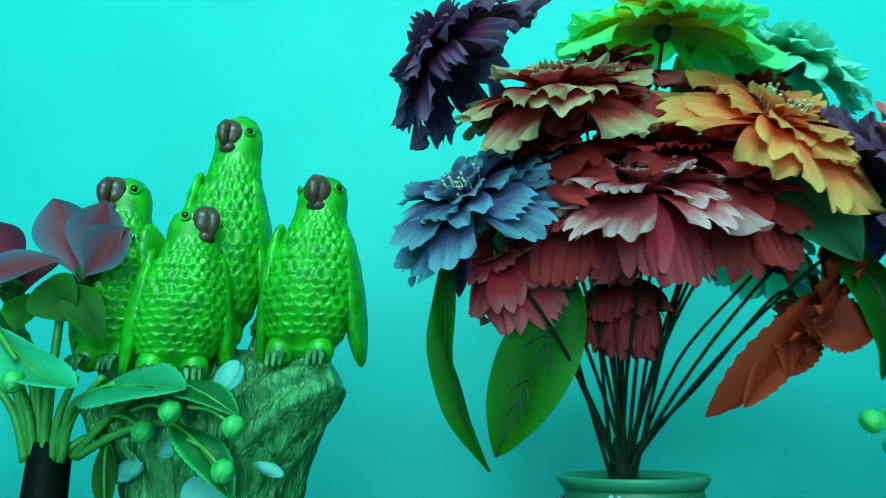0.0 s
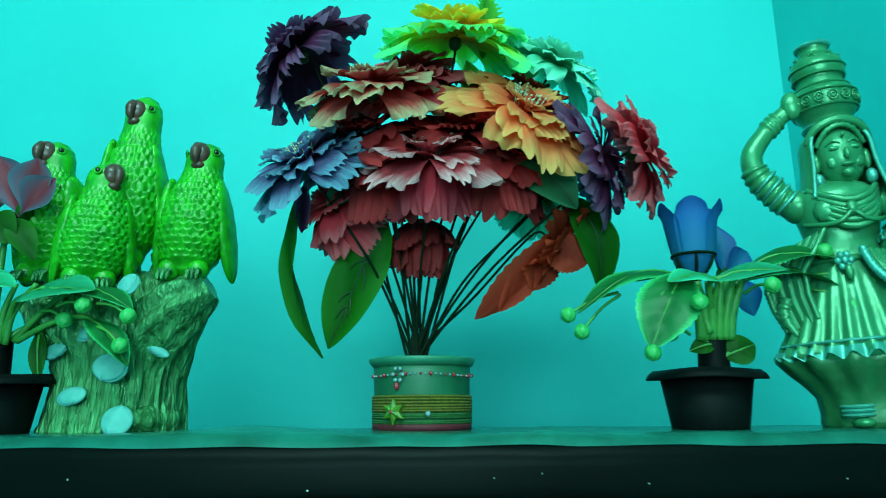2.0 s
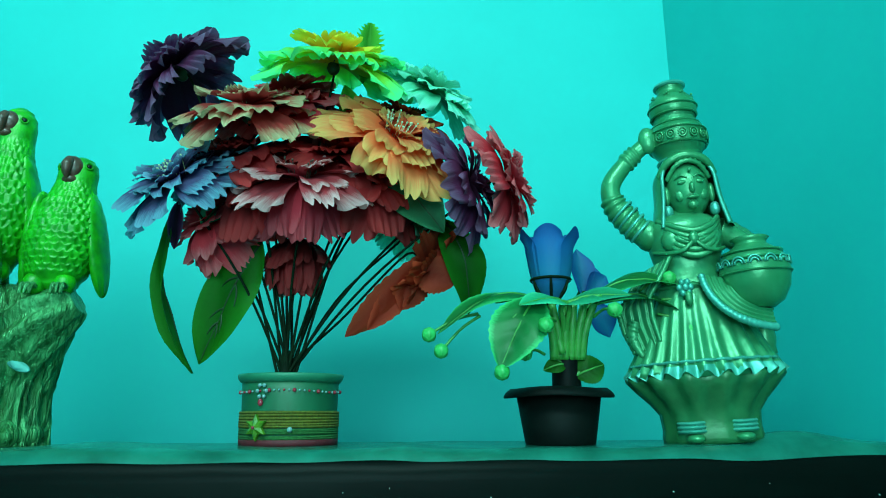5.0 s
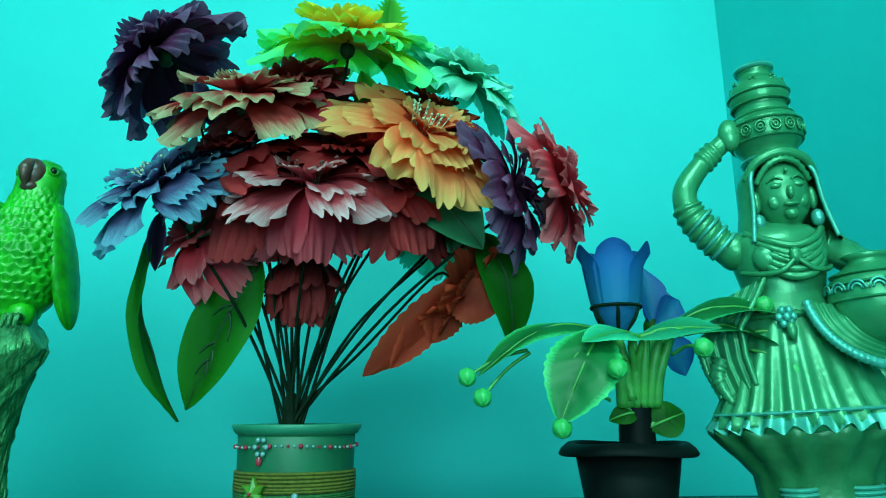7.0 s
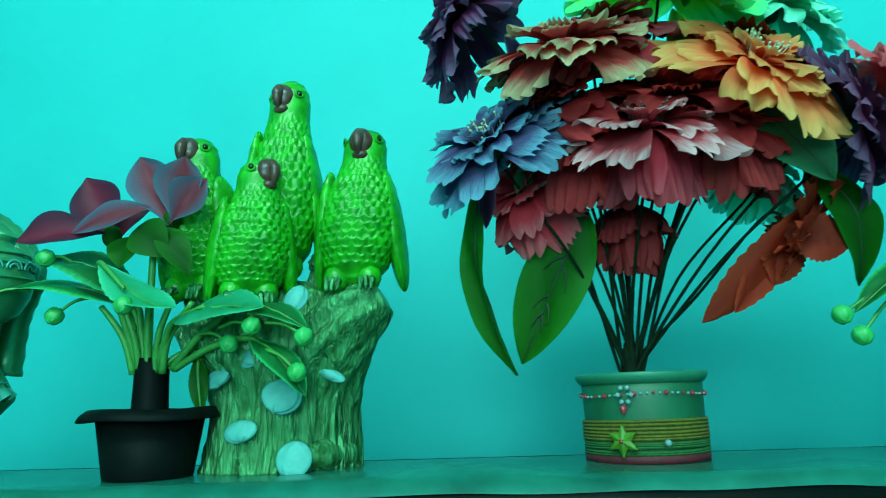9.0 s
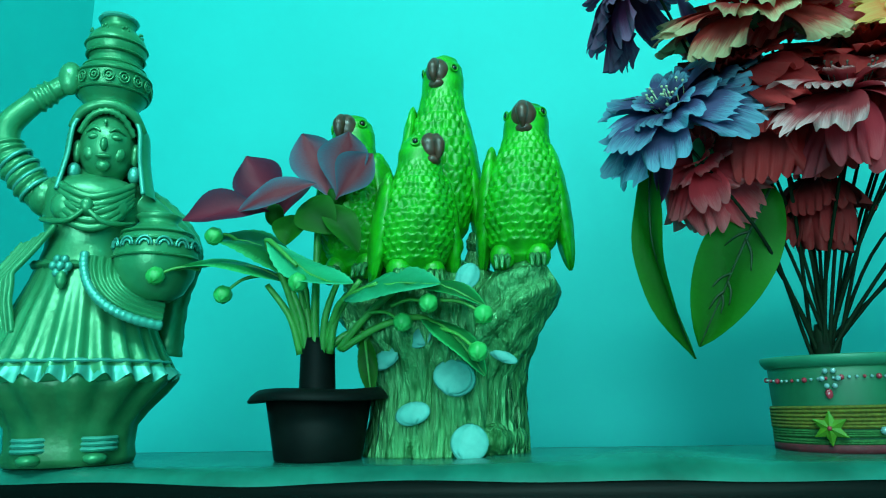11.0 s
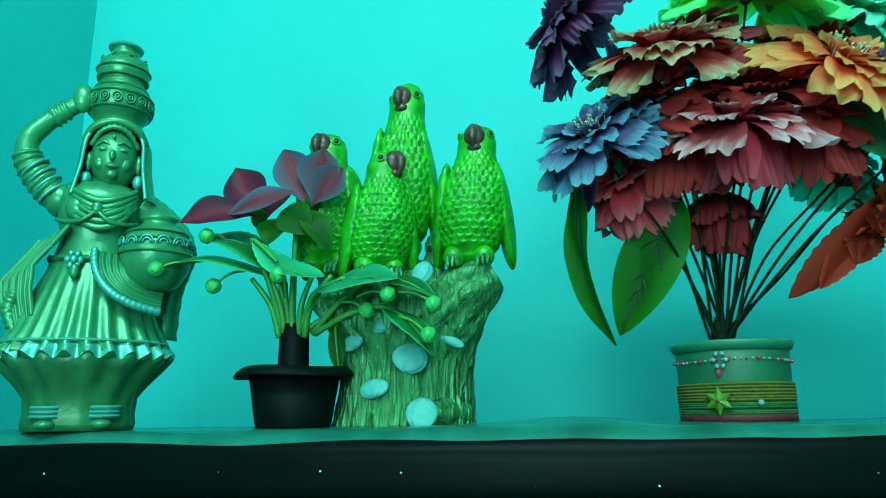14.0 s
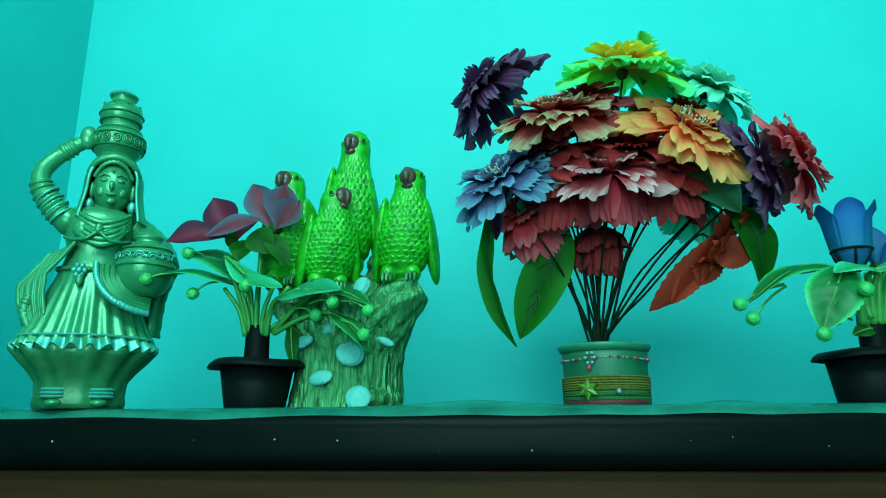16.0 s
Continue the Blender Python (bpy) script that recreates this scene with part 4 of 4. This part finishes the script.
def leaf_mesh(parent, base, tip, width, face, mat, origin, bend=0.0, fold=0.15, teeth=0.0, curl=0.0, point=0.75, name="leaf", belly=0.45, label="", seed=0, vein=True):
    """A leaf from base to tip that turns its upper face towards face."""
    base, tip, face = Vector(base) - Vector(origin), Vector(tip) - Vector(origin), Vector(face).normalized()
    d = tip - base
    side = d.cross(face).normalized()
    up = side.cross(d).normalized()
    length = d.length
    b = Build()

    def fn(u, v):
        w = 2 * u - 1
        shape = math.sin(math.pi * v ** (math.log(0.5) / math.log(belly))) ** point if 0 < v < 1 else 0.0
        shape = max(shape, 0.03)
        if teeth and abs(w) > 0.8:
            shape *= 1 + teeth * math.sin(v * 75)
        z = bend * length * math.sin(math.pi * v) + fold * width * abs(w) * shape - curl * width * w * w * shape + 0.02 * length * math.sin(6 * v + 3 * w + seed) * shape + (0.018 * width * math.sin(34 * v - 9 * abs(w)) * shape * (1 - abs(w)) if teeth else 0.006 * length * math.sin(17 * v + 7 * w + seed))
        return base + d * v + side * (0.5 * width * w * shape) + up * z

    vs = b.grid(lambda u, v: fn(u, v), 11, 40 if teeth else 16)
    uvl = b.uv
    for f in b.bm.faces:
        for lp in f.loops:
            x = lp[uvl].uv
            lp[uvl].uv = (abs(2 * x[1] - 1), x[0])
    ob = part(name, b, mat, parent, label)
    if vein:
        b = Build()
        b.tube([fn(0.5, k / 8) - up * 0.0 for k in range(9)], [0.0013, 0.0011, 0.0005], 6, 18)
        part("midrib", b, vein if not isinstance(vein, bool) else LEAFVEIN, ob)
    return ob, fn


O = (BX, BY, BZ)
lf, fn = leaf_mesh(bouquet, (0.186, 0.825, 1.212), (0.122, 0.856, 1.084), 0.06, (-0.25, -1, 0.05), LEAFDARK, O, 0.05, 0.12, label="broad dark green veined cloth leaf")
for s, v0, v1, u1 in ((1, 0.3, 0.42, 0.72), (-1, 0.35, 0.5, 0.28), (1, 0.55, 0.66, 0.68), (-1, 0.6, 0.72, 0.32), (1, 0.66, 0.78, 0.62), (-1, 0.68, 0.78, 0.38)):
    b = Build()
    b.tube([fn(0.5, v0) + Vector((0, -0.0006, 0)), fn(0.5 + (u1 - 0.5) * 0.6, v0 * 0.6 + v1 * 0.4) + Vector((0, -0.0006, 0)), fn(u1, v1) + Vector((0, -0.0006, 0))], [0.0012, 0.0011, 0.0005], 5, 8)
    part("vein", b, LEAFVEIN, lf)
lf, fn = leaf_mesh(bouquet, (0.096, 0.825, 1.25), (0.117, 0.852, 1.074), 0.034, (-0.9, -0.75, 0.1), LEAFDARK, O, 0.12, 0.3, label="narrow folded dark green cloth leaf")
leaf_mesh(bouquet, (0.38, 0.83, 1.243), (0.41, 0.845, 1.138), 0.05, (0.25, -0.9, 0.3), LEAFDARK, O, 0.2, 0.05, label="smooth drooping dark green cloth leaf")
leaf_mesh(bouquet, (0.312, 0.8, 1.292), (0.378, 0.79, 1.216), 0.056, (-0.3, -0.9, 0.35), LEAFGREY, O, 0.15, 0.1, label="greyish teal cloth leaf")
leaf_mesh(bouquet, (0.34, 0.85, 1.262), (0.352, 0.85, 1.222), 0.03, (0, -1, 0.2), MINTLEAF, O, 0.1, 0.1, 0.1)
leaf_mesh(bouquet, (0.31, 0.83, 1.258), (0.292, 0.82, 1.225), 0.024, (0, -1, 0.1), MINTLEAF, O, 0.1, 0.1)
leaf_mesh(bouquet, (0.1, 0.8, 1.275), (0.066, 0.8, 1.283), 0.014, (0, -0.5, 1), LEAFLIGHT, O, 0.1, 0.1)
leaf_mesh(bouquet, (0.15, 0.82, 1.25), (0.125, 0.81, 1.225), 0.03, (-0.3, -1, 0.1), MINTLEAF, O, 0.1, 0.1)
leaf_mesh(bouquet, (0.135, 0.82, 1.335), (0.122, 0.8, 1.375), 0.018, (0.3, -1, 0.1), BLUE, O, 0.1, 0.2, vein=False, label="blue-grey cloth leaf")
leaf_mesh(bouquet, (0.285, 0.83, 1.335), (0.27, 0.8, 1.385), 0.03, (0, -1, 0.1), LEAFLIME, O, 0.05, 0.1, vein=False, label="yellow-green cloth leaf")
leaf_mesh(bouquet, (0.288, 0.825, 1.4), (0.296, 0.84, 1.488), 0.03, (0.2, -1, 0.1), LEAFLIME, O, 0.05, 0.4, 0.3, vein=False, label="narrow yellow-green pointed leaf")
for base, tip, width, bend in (((0.386, 0.83, 1.218), (0.276, 0.84, 1.112), 0.036, 0.06), ((0.372, 0.825, 1.206), (0.3, 0.828, 1.118), 0.032, -0.03), ((0.345, 0.825, 1.186), (0.392, 0.815, 1.166), 0.042, 0.1), ((0.36, 0.835, 1.2), (0.335, 0.83, 1.14), 0.04, 0.02)):
    leaf_mesh(bouquet, base, tip, width, (0.25, -0.95, -0.1), RUST, O, bend, 0.12, 0.06, 0.1, 0.75, "petal", 0.55, "folded rust-brown cloth petal", width * 800, False)
leaf_mesh(bouquet, (0.1, 0.81, 1.25), (0.097, 0.82, 1.2), 0.016, (0.1, -1, 0.1), PURPLE, O, 0.05, 0.2, vein=False, name="petal")


# ---- small potted plants ----
def black_pot(at, group):
    root = thing("flower_pot", at, "small black plastic pot with a wide flared rim", "flower pot", group)
    b = Build()
    b.lathe([(0.0, 0.0), (0.034, 0.0), (0.035, 0.002), (0.0428, 0.0495), (0.041, 0.0495), (0.0335, 0.004), (0, 0.004)], 56, cap=False)
    part("body", b, BLACK, root)
    b = Build()
    b.lathe([(0.0427, 0.0485), (0.046, 0.049), (0.0515, 0.0485), (0.0555, 0.0462), (0.0562, 0.0475), (0.054, 0.0515), (0.049, 0.0555), (0.043, 0.0555), (0.041, 0.0495)], 56, cap=False,
            wave=lambda a, z: (1 + 0.012 * math.sin(2 * a), 0.0009 * math.sin(3 * a + 1)))
    part("rim", b, BLACK, root)
    b = Build()
    b.lathe([(0.0, 0.0495), (0.02, 0.05), (0.0415, 0.048)], 32, cap=False)
    part("filler", b, BLACK, root)
    return root


def tube_part(name, parent, origin, pts, radii, mat, label="", seg=8, steps=20):
    b = Build()
    b.tube([Vector(p) - Vector(origin) for p in pts], radii, seg, steps)
    return part(name, b, mat, parent, label)


def bud(parent, origin, at, size=0.0072, toward=(0, -0.3, -0.4)):
    b = Build()
    turn = Vector(toward).normalized().to_track_quat("Z", "Y").to_matrix()
    c = Vector(at) - Vector(origin)
    b.ball(c, (size, size, size * 1.05), turn, 24, 12, lambda u, v: 0.09 * abs(math.sin(u * math.pi * 6)) - 0.05)
    part("bud", b, BUD, parent, "round pale green bud")


def plant(root, O, x, leaves, buds, top):
    tube_part("stem_tube", root, O, [(x, O[1], O[2]), (x, O[1], O[2] + 0.025), (x, O[1], O[2] + 0.055)], [0.0155, 0.0145, 0.0138], BLACK, "thick black plastic stem tube", 20, 8)
    for base, mid, tip, width, face, mat, bend in leaves:
        foot = (x + 0.25 * (base[0] - x), O[1] - 0.006, O[2] + 0.045)
        tube_part("leaf_stalk", root, O, [foot, ((foot[0] + base[0]) / 2, (foot[1] + base[1]) / 2, (foot[2] + base[2]) / 2 + 0.006), base, mid], [0.0032, 0.003, 0.0026, 0.0014], GSTEM, "", 7, 16)
        leaf_mesh(root, base, tip, width, face, mat, O, bend, 0.12, 0.035, 0.1, belly=0.5, label="serrated green leaf with pale edges", vein=GSTEM)
    for p, stalk in buds:
        bud(root, O, p, 0.0073)
        tube_part("bud_stalk", root, O, [p, Vector(p).lerp(Vector(stalk), 0.5) + Vector((0, 0, 0.004)), stalk], [0.0013, 0.0014, 0.0016], GSTEM, "", 6, 12)


PL = (-0.188, 0.8, 1.0)
black_pot((PL[0], PL[1], 1.001), "pair of black pots")
O = (PL[0], PL[1], 1.043)
pl = thing("artificial_plant", O, "artificial plant with maroon flowers and serrated green leaves", "artificial plant")
plant(pl, O, -0.19, [
    ((-0.205, 0.785, 1.142), (-0.245, 0.775, 1.158), (-0.308, 0.76, 1.154), 0.042, (0.05, -0.35, 0.9), LEAFLIGHT, 0.1),
    ((-0.2, 0.785, 1.145), (-0.23, 0.775, 1.172), (-0.282, 0.78, 1.184), 0.05, (-0.2, -0.45, 0.85), LEAFLIGHT, 0.16),
    ((-0.222, 0.765, 1.176), (-0.19, 0.75, 1.15), (-0.14, 0.735, 1.131), 0.036, (0.1, -0.5, 0.85), MINTLEAF, -0.1),
    ((-0.16, 0.775, 1.126), (-0.13, 0.765, 1.136), (-0.078, 0.755, 1.131), 0.056, (0.05, -0.55, 0.83), MINTLEAF, 0.08),
    ((-0.11, 0.78, 1.136), (-0.08, 0.77, 1.13), (-0.046, 0.765, 1.114), 0.034, (0.1, -0.4, 0.9), LEAFLIGHT, 0.1),
    ((-0.1, 0.785, 1.11), (-0.075, 0.775, 1.095), (-0.048, 0.77, 1.062), 0.03, (0.3, -0.5, 0.7), LEAFLIGHT, 0.12),
    ((-0.15, 0.8, 1.1), (-0.146, 0.8, 1.08), (-0.143, 0.795, 1.05), 0.016, (0.2, -0.9, 0.2), LEAFDARK, 0.1),
], [((-0.311, 0.752, 1.149), (-0.28, 0.765, 1.155)), ((-0.266, 0.76, 1.181), (-0.25, 0.775, 1.178)), ((-0.261, 0.77, 1.134), (-0.235, 0.78, 1.15)), ((-0.088, 0.757, 1.117), (-0.12, 0.77, 1.118)),
    ((-0.047, 0.76, 1.107), (-0.08, 0.765, 1.12)), ((-0.111, 0.77, 1.105), (-0.14, 0.78, 1.115)), ((-0.052, 0.76, 1.08), (-0.085, 0.775, 1.1)), ((-0.187, 0.745, 1.136), (-0.19, 0.77, 1.12))], None)
for sx in (-0.012, -0.006, 0.001, 0.007, 0.013):
    tube_part("stalk", pl, O, [(-0.19 + sx, 0.792, 1.085), (-0.19 + sx * 1.6, 0.786, 1.115), (-0.19 + sx * 3.2, 0.782, 1.142)], [0.0033, 0.003, 0.0024], GSTEM, "", 7, 10)
tube_part("flower_stalk", pl, O, [(-0.189, 0.79, 1.09), (-0.187, 0.785, 1.15), (-0.185, 0.782, 1.205)], [0.0036, 0.003, 0.0026], GSTEM, "", 8, 14)
c1 = Vector((-0.225, 0.785, 1.203))
c2 = Vector((-0.17, 0.782, 1.214))


def lily(root, O, at, petals):
    """A flower of a few broad petals; its green cup is the part, the petals its sub-parts."""
    b = Build()
    b.ball(Vector(at) - Vector(O), (0.008, 0.008, 0.01), seg=14, rings=10)
    head = part("flower_head", b, LEAFDARK, root)
    for base, tip, width, face, mat, bend, belly in petals:
        leaf_mesh(head, base, tip, width, face, mat, O, bend, 0.1, 0.0, -0.1, 1.0, "petal", belly, vein=False, seed=width * 900)
    return head


lily(pl, O, c1, [
    ((-0.222, 0.78, 1.202), (-0.253, 0.785, 1.258), 0.044, (0.1, -1, 0.2), MAROON, -0.06, 0.55),
    ((-0.225, 0.775, 1.203), (-0.298, 0.765, 1.198), 0.036, (0, -0.9, 0.4), MAROON, 0.1, 0.55),
    ((-0.252, 0.765, 1.2), (-0.182, 0.768, 1.222), 0.027, (0, -0.9, 0.35), MAUVE, 0.06, 0.55),
    ((-0.222, 0.79, 1.2), (-0.215, 0.82, 1.24), 0.04, (0, -0.8, 0.5), MAROON, 0.1, 0.55),
])
lily(pl, O, c2, [
    ((-0.17, 0.775, 1.207), (-0.198, 0.775, 1.27), 0.04, (0.1, -1, 0.1), MAUVE, -0.05, 0.62),
    ((-0.166, 0.772, 1.208), (-0.155, 0.77, 1.266), 0.045, (0, -1, 0.1), MAUVE, -0.08, 0.62),
    ((-0.166, 0.77, 1.208), (-0.134, 0.768, 1.244), 0.036, (0.1, -1, 0.0), MAUVE, 0.05, 0.6),
    ((-0.17, 0.8, 1.21), (-0.165, 0.81, 1.262), 0.045, (0, -1, 0.0), MAROON, 0.05, 0.6),
])
leaf_mesh(pl, (-0.196, 0.775, 1.208), (-0.164, 0.765, 1.178), 0.036, (0.1, -1, 0.15), LEAFDARK, O, 0.12, 0.1, label="smooth green sepal", vein=False)
leaf_mesh(pl, (-0.176, 0.775, 1.205), (-0.146, 0.77, 1.162), 0.026, (0.4, -0.9, 0.15), LEAFDARK, O, 0.15, 0.1, label="smooth green sepal", vein=False)
leaf_mesh(pl, (-0.2, 0.78, 1.2), (-0.208, 0.77, 1.172), 0.036, (-0.2, -0.9, 0.2), LEAFDARK, O, 0.1, 0.1, label="smooth green sepal", vein=False)

PR = (0.495, 0.8, 1.0)
black_pot((PR[0], PR[1], 1.001), "pair of black pots")
O = (PR[0], PR[1], 1.043)
pr = thing("artificial_plant", O, "artificial plant with blue flowers and serrated green leaves", "artificial plant")
plant(pr, O, 0.504, [
    ((0.478, 0.79, 1.148), (0.43, 0.785, 1.142), (0.371, 0.78, 1.109), 0.036, (-0.3, -0.45, 0.8), LEAFLIGHT, 0.16),
    ((0.47, 0.765, 1.146), (0.44, 0.745, 1.12), (0.425, 0.735, 1.072), 0.056, (-0.25, -0.9, 0.35), LEAFLIGHT, 0.12),
    ((0.5, 0.765, 1.138), (0.47, 0.745, 1.137), (0.445, 0.738, 1.132), 0.03, (0, -0.55, 0.8), MINTLEAF, 0.1),
    ((0.495, 0.765, 1.137), (0.53, 0.75, 1.144), (0.558, 0.745, 1.144), 0.03, (0.1, -0.6, 0.8), MINTLEAF, 0.08),
    ((0.525, 0.785, 1.143), (0.57, 0.775, 1.162), (0.625, 0.77, 1.158), 0.034, (0.1, -0.5, 0.85), LEAFLIGHT, 0.16),
    ((0.53, 0.785, 1.14), (0.58, 0.778, 1.148), (0.632, 0.775, 1.12), 0.034, (0.2, -0.3, 0.9), LEAFLIGHT, 0.18),
    ((0.503, 0.79, 1.08), (0.49, 0.79, 1.086), (0.478, 0.79, 1.074), 0.018, (-0.2, -0.8, 0.4), LEAFDARK, 0.15),
    ((0.51, 0.79, 1.068), (0.528, 0.79, 1.088), (0.541, 0.79, 1.08), 0.03, (0.2, -0.9, 0.3), LEAFDARK, 0.12),
], [((0.362, 0.78, 1.108), (0.412, 0.784, 1.13)), ((0.374, 0.78, 1.092), (0.414, 0.784, 1.128)), ((0.427, 0.738, 1.069), (0.432, 0.745, 1.08)), ((0.466, 0.722, 1.111), (0.485, 0.76, 1.12)), ((0.535, 0.73, 1.127), (0.525, 0.765, 1.125)),
    ((0.607, 0.768, 1.166), (0.58, 0.78, 1.155)), ((0.641, 0.76, 1.134), (0.6, 0.775, 1.145)), ((0.62, 0.76, 1.112), (0.595, 0.775, 1.13)), ((0.458, 0.78, 1.09), (0.48, 0.79, 1.09))], None)
for sx in (-0.014, -0.009, -0.003, 0.003, 0.009, 0.014):
    tube_part("stalk", pr, O, [(0.504 + sx, 0.79, 1.085), (0.504 + sx * 1.2, 0.784, 1.112), (0.504 + sx * 1.9, 0.78, 1.14)], [0.0048, 0.0045, 0.0036], GSTEM, "", 8, 10)
tube_part("flower_stalk", pr, O, [(0.497, 0.785, 1.09), (0.491, 0.785, 1.12), (0.488, 0.785, 1.146)], [0.004, 0.0035, 0.0035], GSTEM, "", 8, 10)
tube_part("flower_stalk", pr, O, [(0.51, 0.795, 1.09), (0.525, 0.81, 1.13), (0.534, 0.825, 1.155)], [0.004, 0.003, 0.003], GSTEM, "", 8, 10)
b = Build()
b.lathe([(0.004, 0.0), (0.01, 0.006), (0.0165, 0.017), (0.0195, 0.024), (0.0185, 0.026), (0.01, 0.024)], 28, Vector((0.488, 0.785, 1.141)) - Vector(O))
head = part("flower_head", b, SKY, pr)
for k in range(6):
    a = k * math.pi / 3 + 0.3
    b = Build()
    c = Vector((0.488, 0.785, 1.141)) - Vector(O)
    b.tube([c + Vector((0.004 * math.cos(a), 0.004 * math.sin(a), 0)), c + Vector((0.016 * math.cos(a), 0.016 * math.sin(a), 0.014)), c + Vector((0.0205 * math.cos(a), 0.0205 * math.sin(a), 0.026))], [0.0015, 0.0017, 0.001], 6, 10)
    part("calyx_rib", b, STEM, head)
b = Build()
b.ring(c + Vector((0, 0, 0.0245)), 0.0202, 0.0202, 0.0015, 0, 32, 6)
part("calyx_ring", b, STEM, head)
for k in range(5):
    a0 = k * math.tau / 5 - 1.85

    def cup_petal(u, v, a0=a0, k=k):
        w = 2 * u - 1
        spread = 0.95 * (1 - 0.5 * max(0, v - 0.7) ** 1.2 / 0.3)
        a = a0 + w * spread * 0.78
        r = 0.0185 + 0.004 * math.sin(v * 2.4) + 0.008 * v**5 + 0.001 * (k % 2) + 0.0016 * w * w * v
        top = 0.056 * (1 - 0.14 * w * w)
        return Vector((0.488 + r * math.cos(a), 0.785 + r * math.sin(a), 1.163 + top * v)) - Vector(O)

    b = Build()
    b.grid(cup_petal, 15, 14)
    part("petal", b, SKY, head)
lily(pr, O, (0.535, 0.83, 1.155), [
    ((0.532, 0.825, 1.155), (0.53, 0.83, 1.21), 0.03, (0.2, -1, 0.1), SKY, 0.05, 0.55),
    ((0.534, 0.822, 1.155), (0.562, 0.83, 1.18), 0.03, (0.2, -1, 0.1), SKY, 0.05, 0.55),
    ((0.536, 0.822, 1.152), (0.562, 0.83, 1.112), 0.034, (0.2, -1, 0.1), SKY, 0.08, 0.55),
    ((0.534, 0.84, 1.155), (0.55, 0.85, 1.2), 0.036, (0.2, -1, 0.1), SKY, 0.05, 0.55),
])
